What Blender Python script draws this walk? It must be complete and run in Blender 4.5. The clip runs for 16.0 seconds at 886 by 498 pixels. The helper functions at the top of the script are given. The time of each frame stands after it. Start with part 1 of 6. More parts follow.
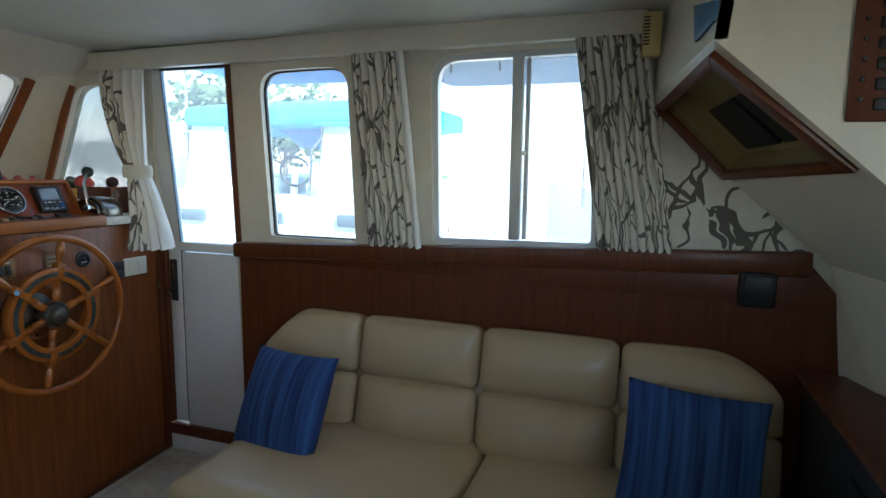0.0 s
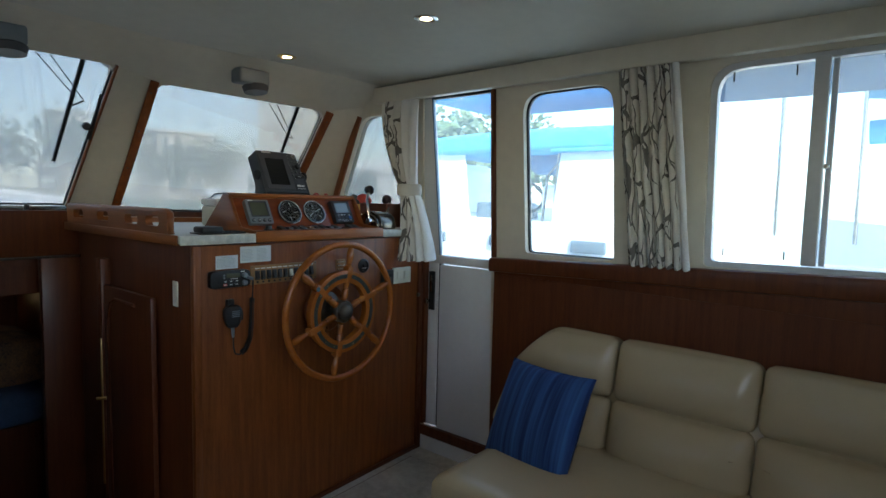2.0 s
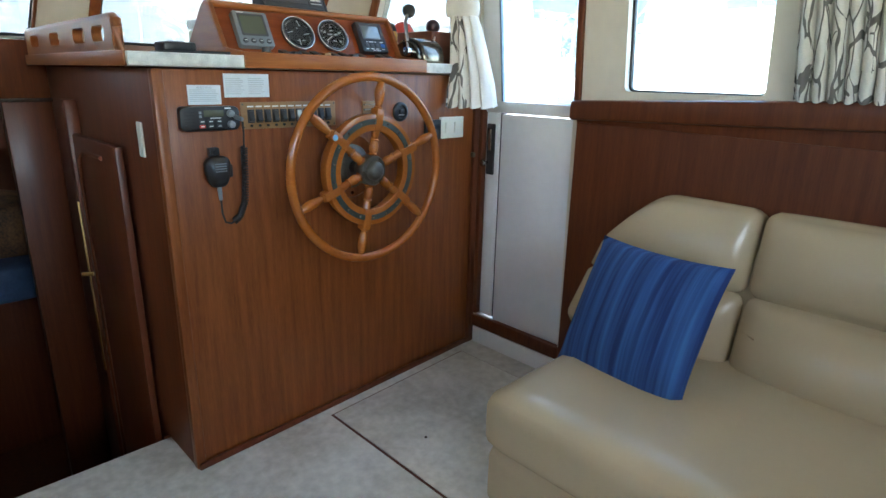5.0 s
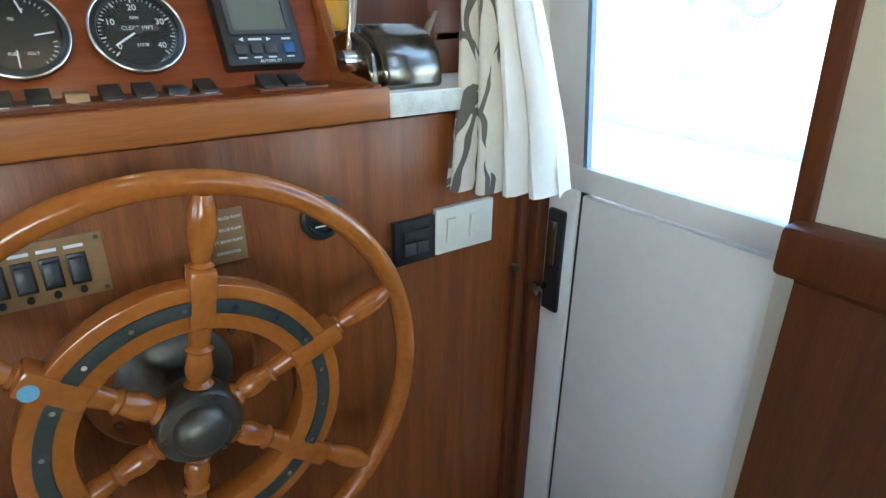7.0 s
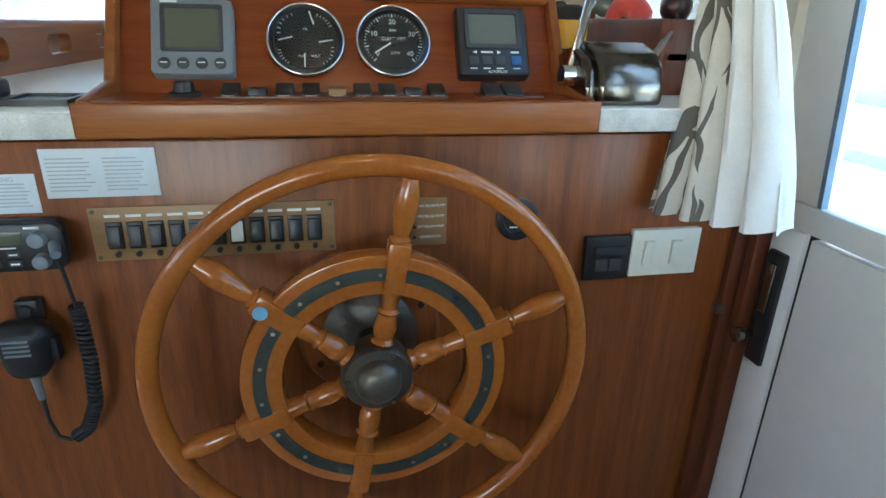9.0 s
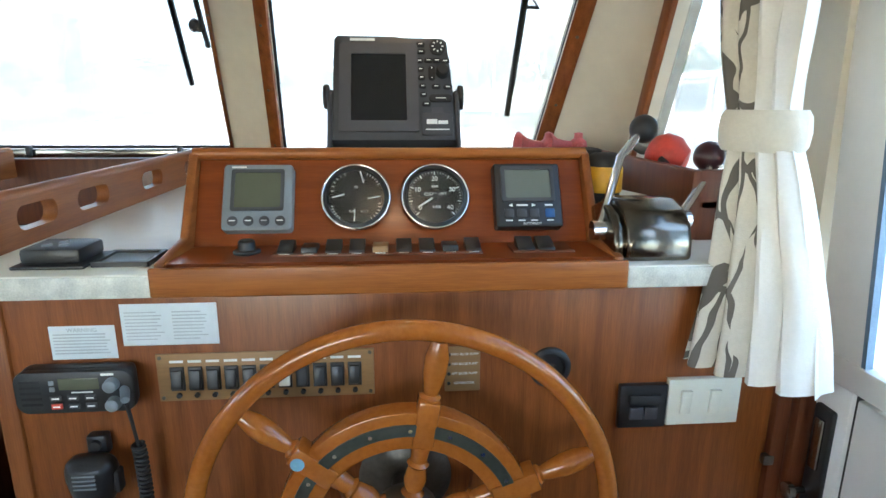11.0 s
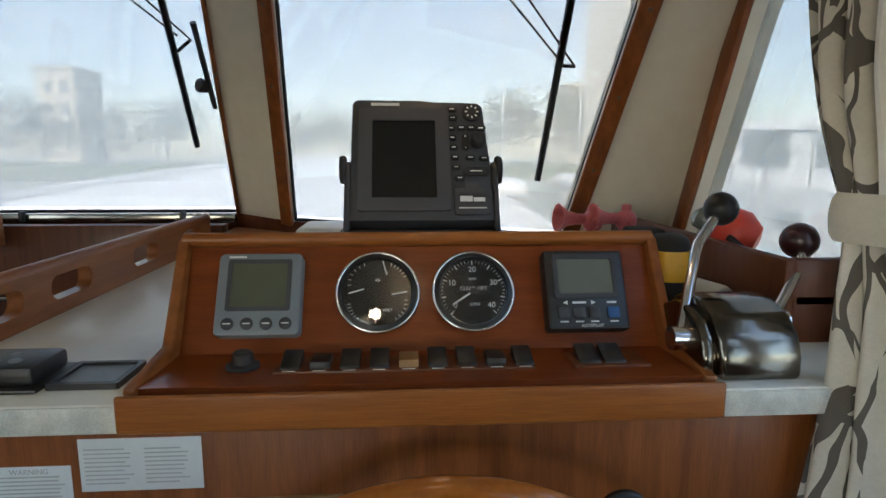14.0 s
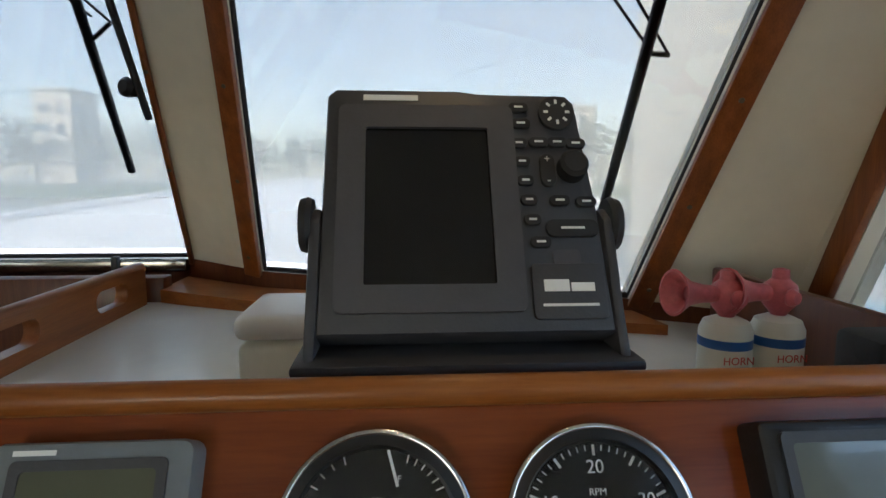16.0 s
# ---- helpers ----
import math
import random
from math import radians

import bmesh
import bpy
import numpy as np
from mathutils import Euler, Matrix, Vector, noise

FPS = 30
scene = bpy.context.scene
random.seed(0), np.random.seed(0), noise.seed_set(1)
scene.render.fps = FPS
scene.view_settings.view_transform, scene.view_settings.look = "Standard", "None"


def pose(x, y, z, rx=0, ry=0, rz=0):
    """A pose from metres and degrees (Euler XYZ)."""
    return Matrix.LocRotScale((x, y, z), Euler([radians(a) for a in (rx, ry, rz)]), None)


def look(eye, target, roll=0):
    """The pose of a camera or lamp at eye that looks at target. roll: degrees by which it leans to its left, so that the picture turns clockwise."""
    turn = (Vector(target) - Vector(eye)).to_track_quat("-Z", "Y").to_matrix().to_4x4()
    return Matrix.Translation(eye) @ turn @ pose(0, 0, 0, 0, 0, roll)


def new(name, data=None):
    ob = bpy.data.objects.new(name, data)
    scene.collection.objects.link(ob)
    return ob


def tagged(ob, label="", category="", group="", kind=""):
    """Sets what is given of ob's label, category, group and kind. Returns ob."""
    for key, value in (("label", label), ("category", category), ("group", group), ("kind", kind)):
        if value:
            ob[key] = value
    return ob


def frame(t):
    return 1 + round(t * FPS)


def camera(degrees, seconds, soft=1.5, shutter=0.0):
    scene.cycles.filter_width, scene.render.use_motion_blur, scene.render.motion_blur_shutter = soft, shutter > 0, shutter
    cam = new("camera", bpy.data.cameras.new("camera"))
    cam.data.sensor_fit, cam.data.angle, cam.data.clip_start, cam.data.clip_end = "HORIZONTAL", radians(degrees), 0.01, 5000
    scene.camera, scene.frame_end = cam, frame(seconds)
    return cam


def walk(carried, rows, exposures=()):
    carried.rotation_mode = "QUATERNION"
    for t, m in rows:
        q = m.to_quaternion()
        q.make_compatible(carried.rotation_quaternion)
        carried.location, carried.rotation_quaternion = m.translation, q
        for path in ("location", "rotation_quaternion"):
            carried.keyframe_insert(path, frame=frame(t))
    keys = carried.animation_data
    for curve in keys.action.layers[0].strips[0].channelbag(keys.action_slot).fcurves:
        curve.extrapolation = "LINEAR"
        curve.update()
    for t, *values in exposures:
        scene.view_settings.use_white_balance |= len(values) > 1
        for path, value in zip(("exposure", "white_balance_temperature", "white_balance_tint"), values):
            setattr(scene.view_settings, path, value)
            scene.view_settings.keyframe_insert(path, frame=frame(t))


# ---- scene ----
cam = camera(75.0, 16.0)
PATH = [
    (0, (2.262, -0.96, 1.491), (1.611, 0.913, 1.228), 0.8),
    (0.5, (2.178, -0.992, 1.455), (1.398, 0.837, 1.24), 1.1),
    (1, (2.133, -1.007, 1.437), (1.115, 0.702, 1.235), 1.2),
    (1.5, (2.116, -1.021, 1.44), (0.943, 0.588, 1.251), 1.3),
    (2, (2.096, -1.039, 1.427), (0.809, 0.483, 1.258), 1.4),
    (2.5, (2.102, -1.033, 1.341), (0.749, 0.432, 1.186), 1.5),
    (3, (2.094, -1.037, 1.245), (0.715, 0.4, 1.064), 1.5),
    (3.5, (2.117, -1.027, 1.164), (0.727, 0.386, 0.897), 1.5),
    (3.7, (2.133, -1.014, 1.138), (0.74, 0.381, 0.798), 1.5),
    (4.25, (1.965, -0.86, 1.14), (0.58, 0.515, 0.73), 1.4),
    (4.8, (1.75, -0.645, 1.195), (0.375, 0.715, 0.67), 1.3),
    (5.3, (1.515, -0.42, 1.28), (0.16, 0.91, 0.63), 1.1),
    (5.8, (1.281, -0.188, 1.349), (-0.046, 1.108, 0.6), 1.0),
    (6, (1.15, -0.059, 1.307), (-0.19, 1.222, 0.556), 0.8),
    (6.5, (0.902, 0.288, 1.354), (-0.475, 1.51, 0.572), 0.7),
    (7, (0.758, 0.519, 1.397), (-0.733, 1.593, 0.605), 0.6),
    (7.5, (0.807, 0.603, 1.365), (-0.853, 1.422, 0.607), 0.5),
    (8, (0.818, 0.535, 1.355), (-0.937, 1.155, 0.622), 1.1),
    (8.2, (0.828, 0.54, 1.348), (-0.965, 1.063, 0.632), 1.2),
    (9.25, (0.823, 0.556, 1.405), (-1.0, 0.915, 0.658), 1.4),
    (10.3, (0.824, 0.584, 1.473), (-1.016, 0.785, 0.718), 1.5),
    (10.5, (0.837, 0.588, 1.488), (-1.031, 0.775, 0.799), 1.1),
    (11, (0.844, 0.596, 1.509), (-1.09, 0.761, 1.027), 0.3),
    (11.5, (0.825, 0.582, 1.545), (-1.127, 0.729, 1.135), 0.4),
    (12, (0.766, 0.585, 1.591), (-1.19, 0.714, 1.198), 0.1),
    (12.5, (0.741, 0.594, 1.607), (-1.22, 0.726, 1.238), 0.2),
    (13, (0.727, 0.586, 1.599), (-1.237, 0.715, 1.247), 0.2),
    (13.5, (0.72, 0.59, 1.587), (-1.248, 0.729, 1.256), 0.3),
    (14, (0.653, 0.567, 1.548), (-1.317, 0.704, 1.229), 0.2),
    (14.5, (0.448, 0.547, 1.559), (-1.522, 0.69, 1.249), 0.1),
    (15, (0.29, 0.571, 1.587), (-1.682, 0.733, 1.294), -0.0),
    (15.5, (0.146, 0.591, 1.583), (-1.828, 0.764, 1.31), -0.1),
    (16, (0.164, 0.545, 1.565), (-1.815, 0.695, 1.316), 0.2),
]
EXPOSURES = [(0, 2.65, 6150, 7), (0.6, 2.5, 6150, 7), (1.5, 2.3, 6150, 6), (2.5, 2.4, 6150, 6), (3.5, 2.9, 6250, 8), (6, 4.1, 6050, 6), (7, 3.95, 6000, 6), (7.5, 3.5, 5950, 5), (8, 3.3, 5900, 4), (10.5, 4.35, 6200, 7), (11.5, 3.35, 6400, 9), (12.5, 2.9, 6700, 11), (14, 2.85, 6650, 11), (16, 2.75, 6550, 11)]
walk(cam, [(t, look(eye, target, roll)) for t, eye, target, roll in PATH], EXPOSURES)

# ---- world, sun, exposure ----
world = bpy.data.worlds.new("sky")
scene.world = world
world.use_nodes = True
wn = world.node_tree.nodes
sky = wn.new("ShaderNodeTexSky")
sky.sky_type, sky.sun_disc = "NISHITA", False
TO_SUN = Vector((0.95, -0.45, 1.0)).normalized()
SUN_ELEV, SUN_ROT = math.asin(TO_SUN.z), math.atan2(TO_SUN.x, TO_SUN.y)
sky.sun_elevation, sky.sun_rotation = SUN_ELEV, SUN_ROT
wn["Background"].inputs["Strength"].default_value = 0.15
world.node_tree.links.new(sky.outputs["Color"], wn["Background"].inputs["Color"])
sun = new("sun", bpy.data.lights.new("sun", "SUN"))
sun.data.energy, sun.data.angle, sun.data.color = 4.0, radians(0.5), (1.0, 0.95, 0.87)
sun.matrix_world = look(TO_SUN * 30, (0, 0, 0))


# ---- materials ----
def mat(name, color, rough=0.5, metal=0.0, var=0.12, scale=8.0, stretch=(1, 1, 1), bump=0.05, bscale=60.0, color2=None, coat=0.0, emit=0.0, spec=0.5, random_tone=0.0):
    """A procedural surface: base colour varied at two scales, fine relief and uneven gloss."""
    m = bpy.data.materials.new(name)
    m.use_nodes = True
    n, l = m.node_tree.nodes, m.node_tree.links
    b = n["Principled BSDF"]
    b.inputs["Metallic"].default_value = metal
    b.inputs["Coat Weight"].default_value = coat
    b.inputs["Coat Roughness"].default_value = 0.15
    b.inputs["Specular IOR Level"].default_value = spec
    tc = n.new("ShaderNodeTexCoord")
    mp = n.new("ShaderNodeMapping")
    mp.inputs["Scale"].default_value = stretch
    l.new(tc.outputs["Object"], mp.inputs["Vector"])
    big, small = n.new("ShaderNodeTexNoise"), n.new("ShaderNodeTexNoise")
    big.inputs["Scale"].default_value, small.inputs["Scale"].default_value = scale, scale * 9
    big.inputs["Detail"].default_value = small.inputs["Detail"].default_value = 5
    for t in (big, small):
        l.new(mp.outputs["Vector"], t.inputs["Vector"])
    mix = n.new("ShaderNodeMath")
    mix.operation = "MULTIPLY_ADD"
    mix.inputs[1].default_value = 0.4
    half = n.new("ShaderNodeMath")
    half.operation = "MULTIPLY"
    half.inputs[1].default_value = 0.6
    l.new(big.outputs["Fac"], half.inputs[0])
    l.new(small.outputs["Fac"], mix.inputs[0])
    l.new(half.outputs[0], mix.inputs[2])
    ramp = n.new("ShaderNodeValToRGB")
    c2 = color2 or tuple(min(1, c * (1 + var)) for c in color)
    c1 = color if color2 else tuple(c * (1 - var) for c in color)
    ramp.color_ramp.elements[0].position, ramp.color_ramp.elements[1].position = 0.36, 0.64
    ramp.color_ramp.elements[0].color, ramp.color_ramp.elements[1].color = (*c1, 1), (*c2, 1)
    l.new(mix.outputs[0], ramp.inputs["Fac"])
    l.new(ramp.outputs["Color"], b.inputs["Base Color"])
    rr = n.new("ShaderNodeMapRange")
    rr.inputs["To Min"].default_value, rr.inputs["To Max"].default_value = max(0.02, rough * 0.92), min(1, rough * 1.08)
    l.new(small.outputs["Fac"], rr.inputs["Value"])
    l.new(rr.outputs["Result"], b.inputs["Roughness"])
    if bump:
        fine = n.new("ShaderNodeTexNoise")
        fine.inputs["Scale"].default_value = bscale
        l.new(mp.outputs["Vector"], fine.inputs["Vector"])
        bp = n.new("ShaderNodeBump")
        bp.inputs["Strength"].default_value, bp.inputs["Distance"].default_value = bump, 0.01
        l.new(fine.outputs["Fac"], bp.inputs["Height"])
        l.new(bp.outputs["Normal"], b.inputs["Normal"])
    if emit:
        b.inputs["Emission Color"].default_value = (*color, 1)
        b.inputs["Emission Strength"].default_value = emit
    return m


def wood(name, dark, light, stretch, rough=0.3, coat=0.35, relief=0.012):
    """Varnished teak with a long grain."""
    return mat(name, dark, rough, 0, 0, 6.0, stretch, relief, 90, light, coat, spec=0.28)


def glass(name, tint=(0.9, 0.95, 0.96), gloss=0.06, haze=0.0):
    m = bpy.data.materials.new(name)
    m.use_nodes = True
    n, l = m.node_tree.nodes, m.node_tree.links
    n.remove(n["Principled BSDF"])
    tr, gl, mx, fr = n.new("ShaderNodeBsdfTransparent"), n.new("ShaderNodeBsdfGlossy"), n.new("ShaderNodeMixShader"), n.new("ShaderNodeLayerWeight")
    fr.inputs["Blend"].default_value = 0.35
    pw = n.new("ShaderNodeMath")
    pw.operation = "MULTIPLY_ADD"
    pw.inputs[1].default_value, pw.inputs[2].default_value = 0.12, 0.025
    tr.inputs["Color"].default_value = (*tint, 1)
    gl.inputs["Roughness"].default_value = gloss
    l.new(fr.outputs["Facing"], pw.inputs[0])
    l.new(pw.outputs[0], mx.inputs[0])
    clear = tr.outputs[0]
    # haze: bright outdoor glare put into the pane as a pale translucent layer
    if haze:
        glare, film, nz, mr = n.new("ShaderNodeBsdfTranslucent"), n.new("ShaderNodeMixShader"), n.new("ShaderNodeTexNoise"), n.new("ShaderNodeMapRange")
        glare.inputs["Color"].default_value = (0.93, 0.96, 0.98, 1)
        nz.inputs["Scale"].default_value, nz.inputs["Detail"].default_value = 5.0, 6
        mr.inputs["To Min"].default_value, mr.inputs["To Max"].default_value = haze * 0.6, haze * 1.4
        l.new(nz.outputs["Fac"], mr.inputs["Value"])
        l.new(mr.outputs["Result"], film.inputs[0])
        l.new(tr.outputs[0], film.inputs[1])
        l.new(glare.outputs[0], film.inputs[2])
        clear = film.outputs[0]
    l.new(clear, mx.inputs[1])
    l.new(gl.outputs[0], mx.inputs[2])
    l.new(mx.outputs[0], n["Material Output"].inputs["Surface"])
    return m


def mesh_screen(name):
    """White woven sunscreen cloth: half see-through, half translucent."""
    m = bpy.data.materials.new(name)
    m.use_nodes = True
    n, l = m.node_tree.nodes, m.node_tree.links
    n.remove(n["Principled BSDF"])
    tr, tl, mx = n.new("ShaderNodeBsdfTransparent"), n.new("ShaderNodeBsdfTranslucent"), n.new("ShaderNodeMixShader")
    tc, mp, nz, mr = n.new("ShaderNodeTexCoord"), n.new("ShaderNodeMapping"), n.new("ShaderNodeTexNoise"), n.new("ShaderNodeMapRange")
    mp.inputs["Scale"].default_value = (4, 30, 160)
    nz.inputs["Scale"].default_value = 3
    l.new(tc.outputs["Object"], mp.inputs["Vector"])
    l.new(mp.outputs["Vector"], nz.inputs["Vector"])
    l.new(nz.outputs["Fac"], mr.inputs["Value"])
    mr.inputs["To Min"].default_value, mr.inputs["To Max"].default_value = 0.44, 0.54
    tl.inputs["Color"].default_value = (0.97, 0.92, 0.81, 1)
    l.new(mr.outputs["Result"], mx.inputs[0])
    l.new(tr.outputs[0], mx.inputs[1])
    l.new(tl.outputs[0], mx.inputs[2])
    l.new(mx.outputs[0], n["Material Output"].inputs["Surface"])
    return m


def curtain_cloth(name):
    """Off-white cotton printed with dark brushed twigs."""
    m = mat(name, (0.66, 0.63, 0.56), 0.9, 0, 0.06, 20, (1, 1, 1), 0.12, 500)
    n, l = m.node_tree.nodes, m.node_tree.links
    b = n["Principled BSDF"]
    src = b.inputs["Base Color"].links[0].from_socket
    tc = n.new("ShaderNodeTexCoord")
    nz = n.new("ShaderNodeTexNoise")
    nz.inputs["Scale"].default_value = 6
    uv = tc.outputs["UV"]
    l.new(uv, nz.inputs["Vector"])
    add = n.new("ShaderNodeVectorMath")
    add.operation = "MULTIPLY_ADD"
    add.inputs[1].default_value = (0.18, 0.18, 0)
    l.new(nz.outputs["Color"], add.inputs[0])
    l.new(uv, add.inputs[2])
    fac = None
    for sc, ang, w in ((8.0, 0.45, 0.026), (8.5, -0.9, 0.024)):
        mp = n.new("ShaderNodeMapping")
        mp.inputs["Rotation"].default_value = (0, 0, ang)
        mp.inputs["Scale"].default_value = (sc, sc * 0.62, 1)
        l.new(add.outputs[0], mp.inputs["Vector"])
        vo = n.new("ShaderNodeTexVoronoi")
        vo.feature = "DISTANCE_TO_EDGE"
        vo.inputs["Scale"].default_value = 1.0
        l.new(mp.outputs["Vector"], vo.inputs["Vector"])
        brk = n.new("ShaderNodeTexNoise")
        brk.inputs["Scale"].default_value = 1.3
        l.new(mp.outputs["Vector"], brk.inputs["Vector"])
        wide = n.new("ShaderNodeMapRange")
        wide.inputs["From Min"].default_value, wide.inputs["From Max"].default_value = 0.41, 0.50
        wide.inputs["To Min"].default_value, wide.inputs["To Max"].default_value = 0.0, w * 1.6
        l.new(brk.outputs["Fac"], wide.inputs["Value"])
        lt = n.new("ShaderNodeMath")
        lt.operation = "LESS_THAN"
        l.new(vo.outputs["Distance"], lt.inputs[0])
        l.new(wide.outputs["Result"], lt.inputs[1])
        if fac is None:
            fac = lt.outputs[0]
        else:
            mx = n.new("ShaderNodeMath")
            mx.operation = "MAXIMUM"
            l.new(fac, mx.inputs[0])
            l.new(lt.outputs[0], mx.inputs[1])
            fac = mx.outputs[0]
    mix = n.new("ShaderNodeMix")
    mix.data_type = "RGBA"
    l.new(fac, mix.inputs["Factor"])
    l.new(src, mix.inputs["A"])
    mix.inputs["B"].default_value = (0.13, 0.118, 0.105, 1)
    l.new(mix.outputs["Result"], b.inputs["Base Color"])
    return m


def striped_cloth(name):
    """Blue cushion cloth with fine lighter stripes."""
    m = mat(name, (0.012, 0.045, 0.17), 0.85, 0, 0.15, 30, (1, 1, 1), 0.2, 600)
    n, l = m.node_tree.nodes, m.node_tree.links
    b = n["Principled BSDF"]
    tc, mp, nz, rp = n.new("ShaderNodeTexCoord"), n.new("ShaderNodeMapping"), n.new("ShaderNodeTexNoise"), n.new("ShaderNodeValToRGB")
    mp.inputs["Scale"].default_value = (9, 0.25, 1)
    nz.inputs["Scale"].default_value, nz.inputs["Detail"].default_value = 2.2, 6
    l.new(tc.outputs["UV"], mp.inputs["Vector"])
    l.new(mp.outputs["Vector"], nz.inputs["Vector"])
    l.new(nz.outputs["Fac"], rp.inputs["Fac"])
    e = rp.color_ramp.elements
    e[0].position, e[0].color = 0.38, (0.008, 0.028, 0.125, 1)
    e[1].position, e[1].color = 0.68, (0.04, 0.125, 0.33, 1)
    l.new(rp.outputs["Color"], b.inputs["Base Color"])
    return m


TEAK_V = wood("teak_vertical_grain", (0.145, 0.036, 0.008), (0.255, 0.078, 0.017), (9, 9, 0.5), 0.38, 0.12)
TEAK_Y = wood("teak_cross_grain", (0.22, 0.062, 0.013), (0.34, 0.115, 0.026), (9, 0.5, 9), 0.36, 0.15)
TEAK_X = wood("teak_long_grain", (0.19, 0.056, 0.014), (0.28, 0.094, 0.025), (0.5, 9, 9), 0.36, 0.15)
# Dark teak trim; round the companionway its colour also carries the shade.
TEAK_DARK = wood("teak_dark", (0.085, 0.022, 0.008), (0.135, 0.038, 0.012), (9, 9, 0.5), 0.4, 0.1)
WHEEL_WOOD = wood("wheel_teak", (0.29, 0.080, 0.011), (0.38, 0.120, 0.020), (2.2, 2.2, 2.2), 0.2, 0.5, 0.0)
DASH_FACE = wood("dash_teak", (0.165, 0.032, 0.007), (0.235, 0.054, 0.011), (8, 0.5, 8), 0.34, 0.15)
GELCOAT = mat("cream_gelcoat", (0.66, 0.61, 0.50), 0.35, 0, 0.05, 2.5, (1, 1, 1), 0.02, 30)
CEIL = mat("ceiling_vinyl", (0.60, 0.58, 0.50), 0.7, 0, 0.05, 2, (1, 1, 1), 0.06, 300)
WHITE = mat("white_paint", (0.74, 0.73, 0.71), 0.35, 0, 0.03, 5, (1, 1, 1), 0.02, 60)
COUNTER = mat("white_laminate", (0.70, 0.69, 0.63), 0.3, 0, 0.05, 3, (1, 1, 1), 0.01, 80)
SPECKLE = mat("speckled_laminate", (0.42, 0.43, 0.40), 0.4, 0, 0, 40, (1, 1, 1), 0.02, 120, (0.66, 0.66, 0.60))
CARPET = mat("worn_floor", (0.48, 0.45, 0.38), 0.8, 0, 0, 3.5, (1, 1, 1), 0.15, 400, (0.76, 0.73, 0.65))
LEATHER = mat("beige_leather", (0.49, 0.385, 0.235), 0.25, 0, 0.012, 3, (1, 1, 1), 0.012, 90)
BLACK = mat("black_plastic", (0.012, 0.012, 0.013), 0.4, 0, 0.2, 20, (1, 1, 1), 0.04, 300)
SOFT_BLACK = mat("black_rubber", (0.015, 0.015, 0.016), 0.7, 0, 0.2, 20, (1, 1, 1), 0.05, 300)
SCREEN = mat("dark_screen", (0.01, 0.009, 0.009), 0.12, 0, 0.1, 10, (1, 1, 1), 0)
LCD = mat("green_grey_lcd", (0.10, 0.105, 0.07), 0.18, 0, 0.05, 5, (1, 1, 1), 0)
LCD2 = mat("grey_lcd", (0.13, 0.145, 0.125), 0.05, 0, 0.05, 5, (1, 1, 1), 0, coat=0.6)
GREY = mat("grey_plastic", (0.17, 0.19, 0.205), 0.45, 0, 0.06, 15, (1, 1, 1), 0.03, 300)
CHARCOAL = mat("charcoal_plastic", (0.042, 0.042, 0.047), 0.5, 0, 0.1, 15, (1, 1, 1), 0.05, 350)
CHARCOAL2 = mat("charcoal_bezel", (0.06, 0.058, 0.064), 0.55, 0, 0.08, 15, (1, 1, 1), 0.03, 350)
CHROME = mat("chrome", (0.75, 0.75, 0.76), 0.14, 1, 0.05, 10, (1, 1, 1), 0.01, 80)
STEEL = mat("brushed_steel", (0.27, 0.26, 0.24), 0.2, 1, 0.03, 10, (1, 1, 1), 0.02, 80)
# Polished steel with the dim room's brown reflection put into its colour.
DUSKY_STEEL = mat("dusky_polished_steel", (0.17, 0.15, 0.125), 0.17, 1, 0.15, 14, (1, 1, 1), 0.03, 60)
MAROON = mat("maroon_plastic", (0.035, 0.008, 0.010), 0.3, 0, 0.1, 15, (1, 1, 1), 0.01, 60)
BRONZE = mat("dark_bronze", (0.115, 0.10, 0.078), 0.42, 0.8, 0.2, 15, (1, 1, 1), 0.05, 90)
BAND = mat("green_bronze_band", (0.055, 0.062, 0.05), 0.5, 0.5, 0.2, 15, (1, 1, 1), 0.04, 90)
BRASS = mat("brass", (0.55, 0.38, 0.14), 0.3, 1, 0.1, 15, (1, 1, 1), 0.02, 80)
BROWN_PLATE = mat("brown_engraved_plate", (0.27, 0.15, 0.06), 0.45, 0.1, 0.12, 12, (1, 0.5, 6), 0.02, 80)
PAPER = mat("paper", (0.62, 0.66, 0.68), 0.5, 0, 0.04, 10, (1, 1, 1), 0.02, 60)
INK = mat("grey_ink", (0.40, 0.43, 0.45), 0.7, 0, 0.1, 30, (1, 1, 1), 0)
LETTER = mat("white_lettering", (0.75, 0.75, 0.72), 0.5, 0, 0.02, 30, (1, 1, 1), 0)
IVORY = mat("ivory_plastic", (0.72, 0.71, 0.60), 0.35, 0, 0.03, 10, (1, 1, 1), 0.01, 60)
RED = mat("red_plastic", (0.55, 0.05, 0.03), 0.4, 0, 0.15, 12, (1, 1, 1), 0.03, 90)
PINK = mat("faded_red_plastic", (0.48, 0.10, 0.11), 0.42, 0, 0.2, 18, (1, 1, 1), 0.03, 90)
YELLOW = mat("yellow_plastic", (0.68, 0.35, 0.02), 0.4, 0, 0.08, 12, (1, 1, 1), 0.03, 90)
BUFF = mat("yellowed_plastic", (0.62, 0.48, 0.20), 0.5, 0, 0.08, 12, (1, 1, 1), 0.03, 90)
OCHRE = mat("ochre_lining", (0.30, 0.23, 0.10), 0.8, 0, 0.1, 12, (1, 1, 1), 0.05, 120)
SHADE_BLACK = mat("shade_black", (0.012, 0.011, 0.010), 0.7, 0, 0.2, 12, (1, 1, 1), 0.05, 120)
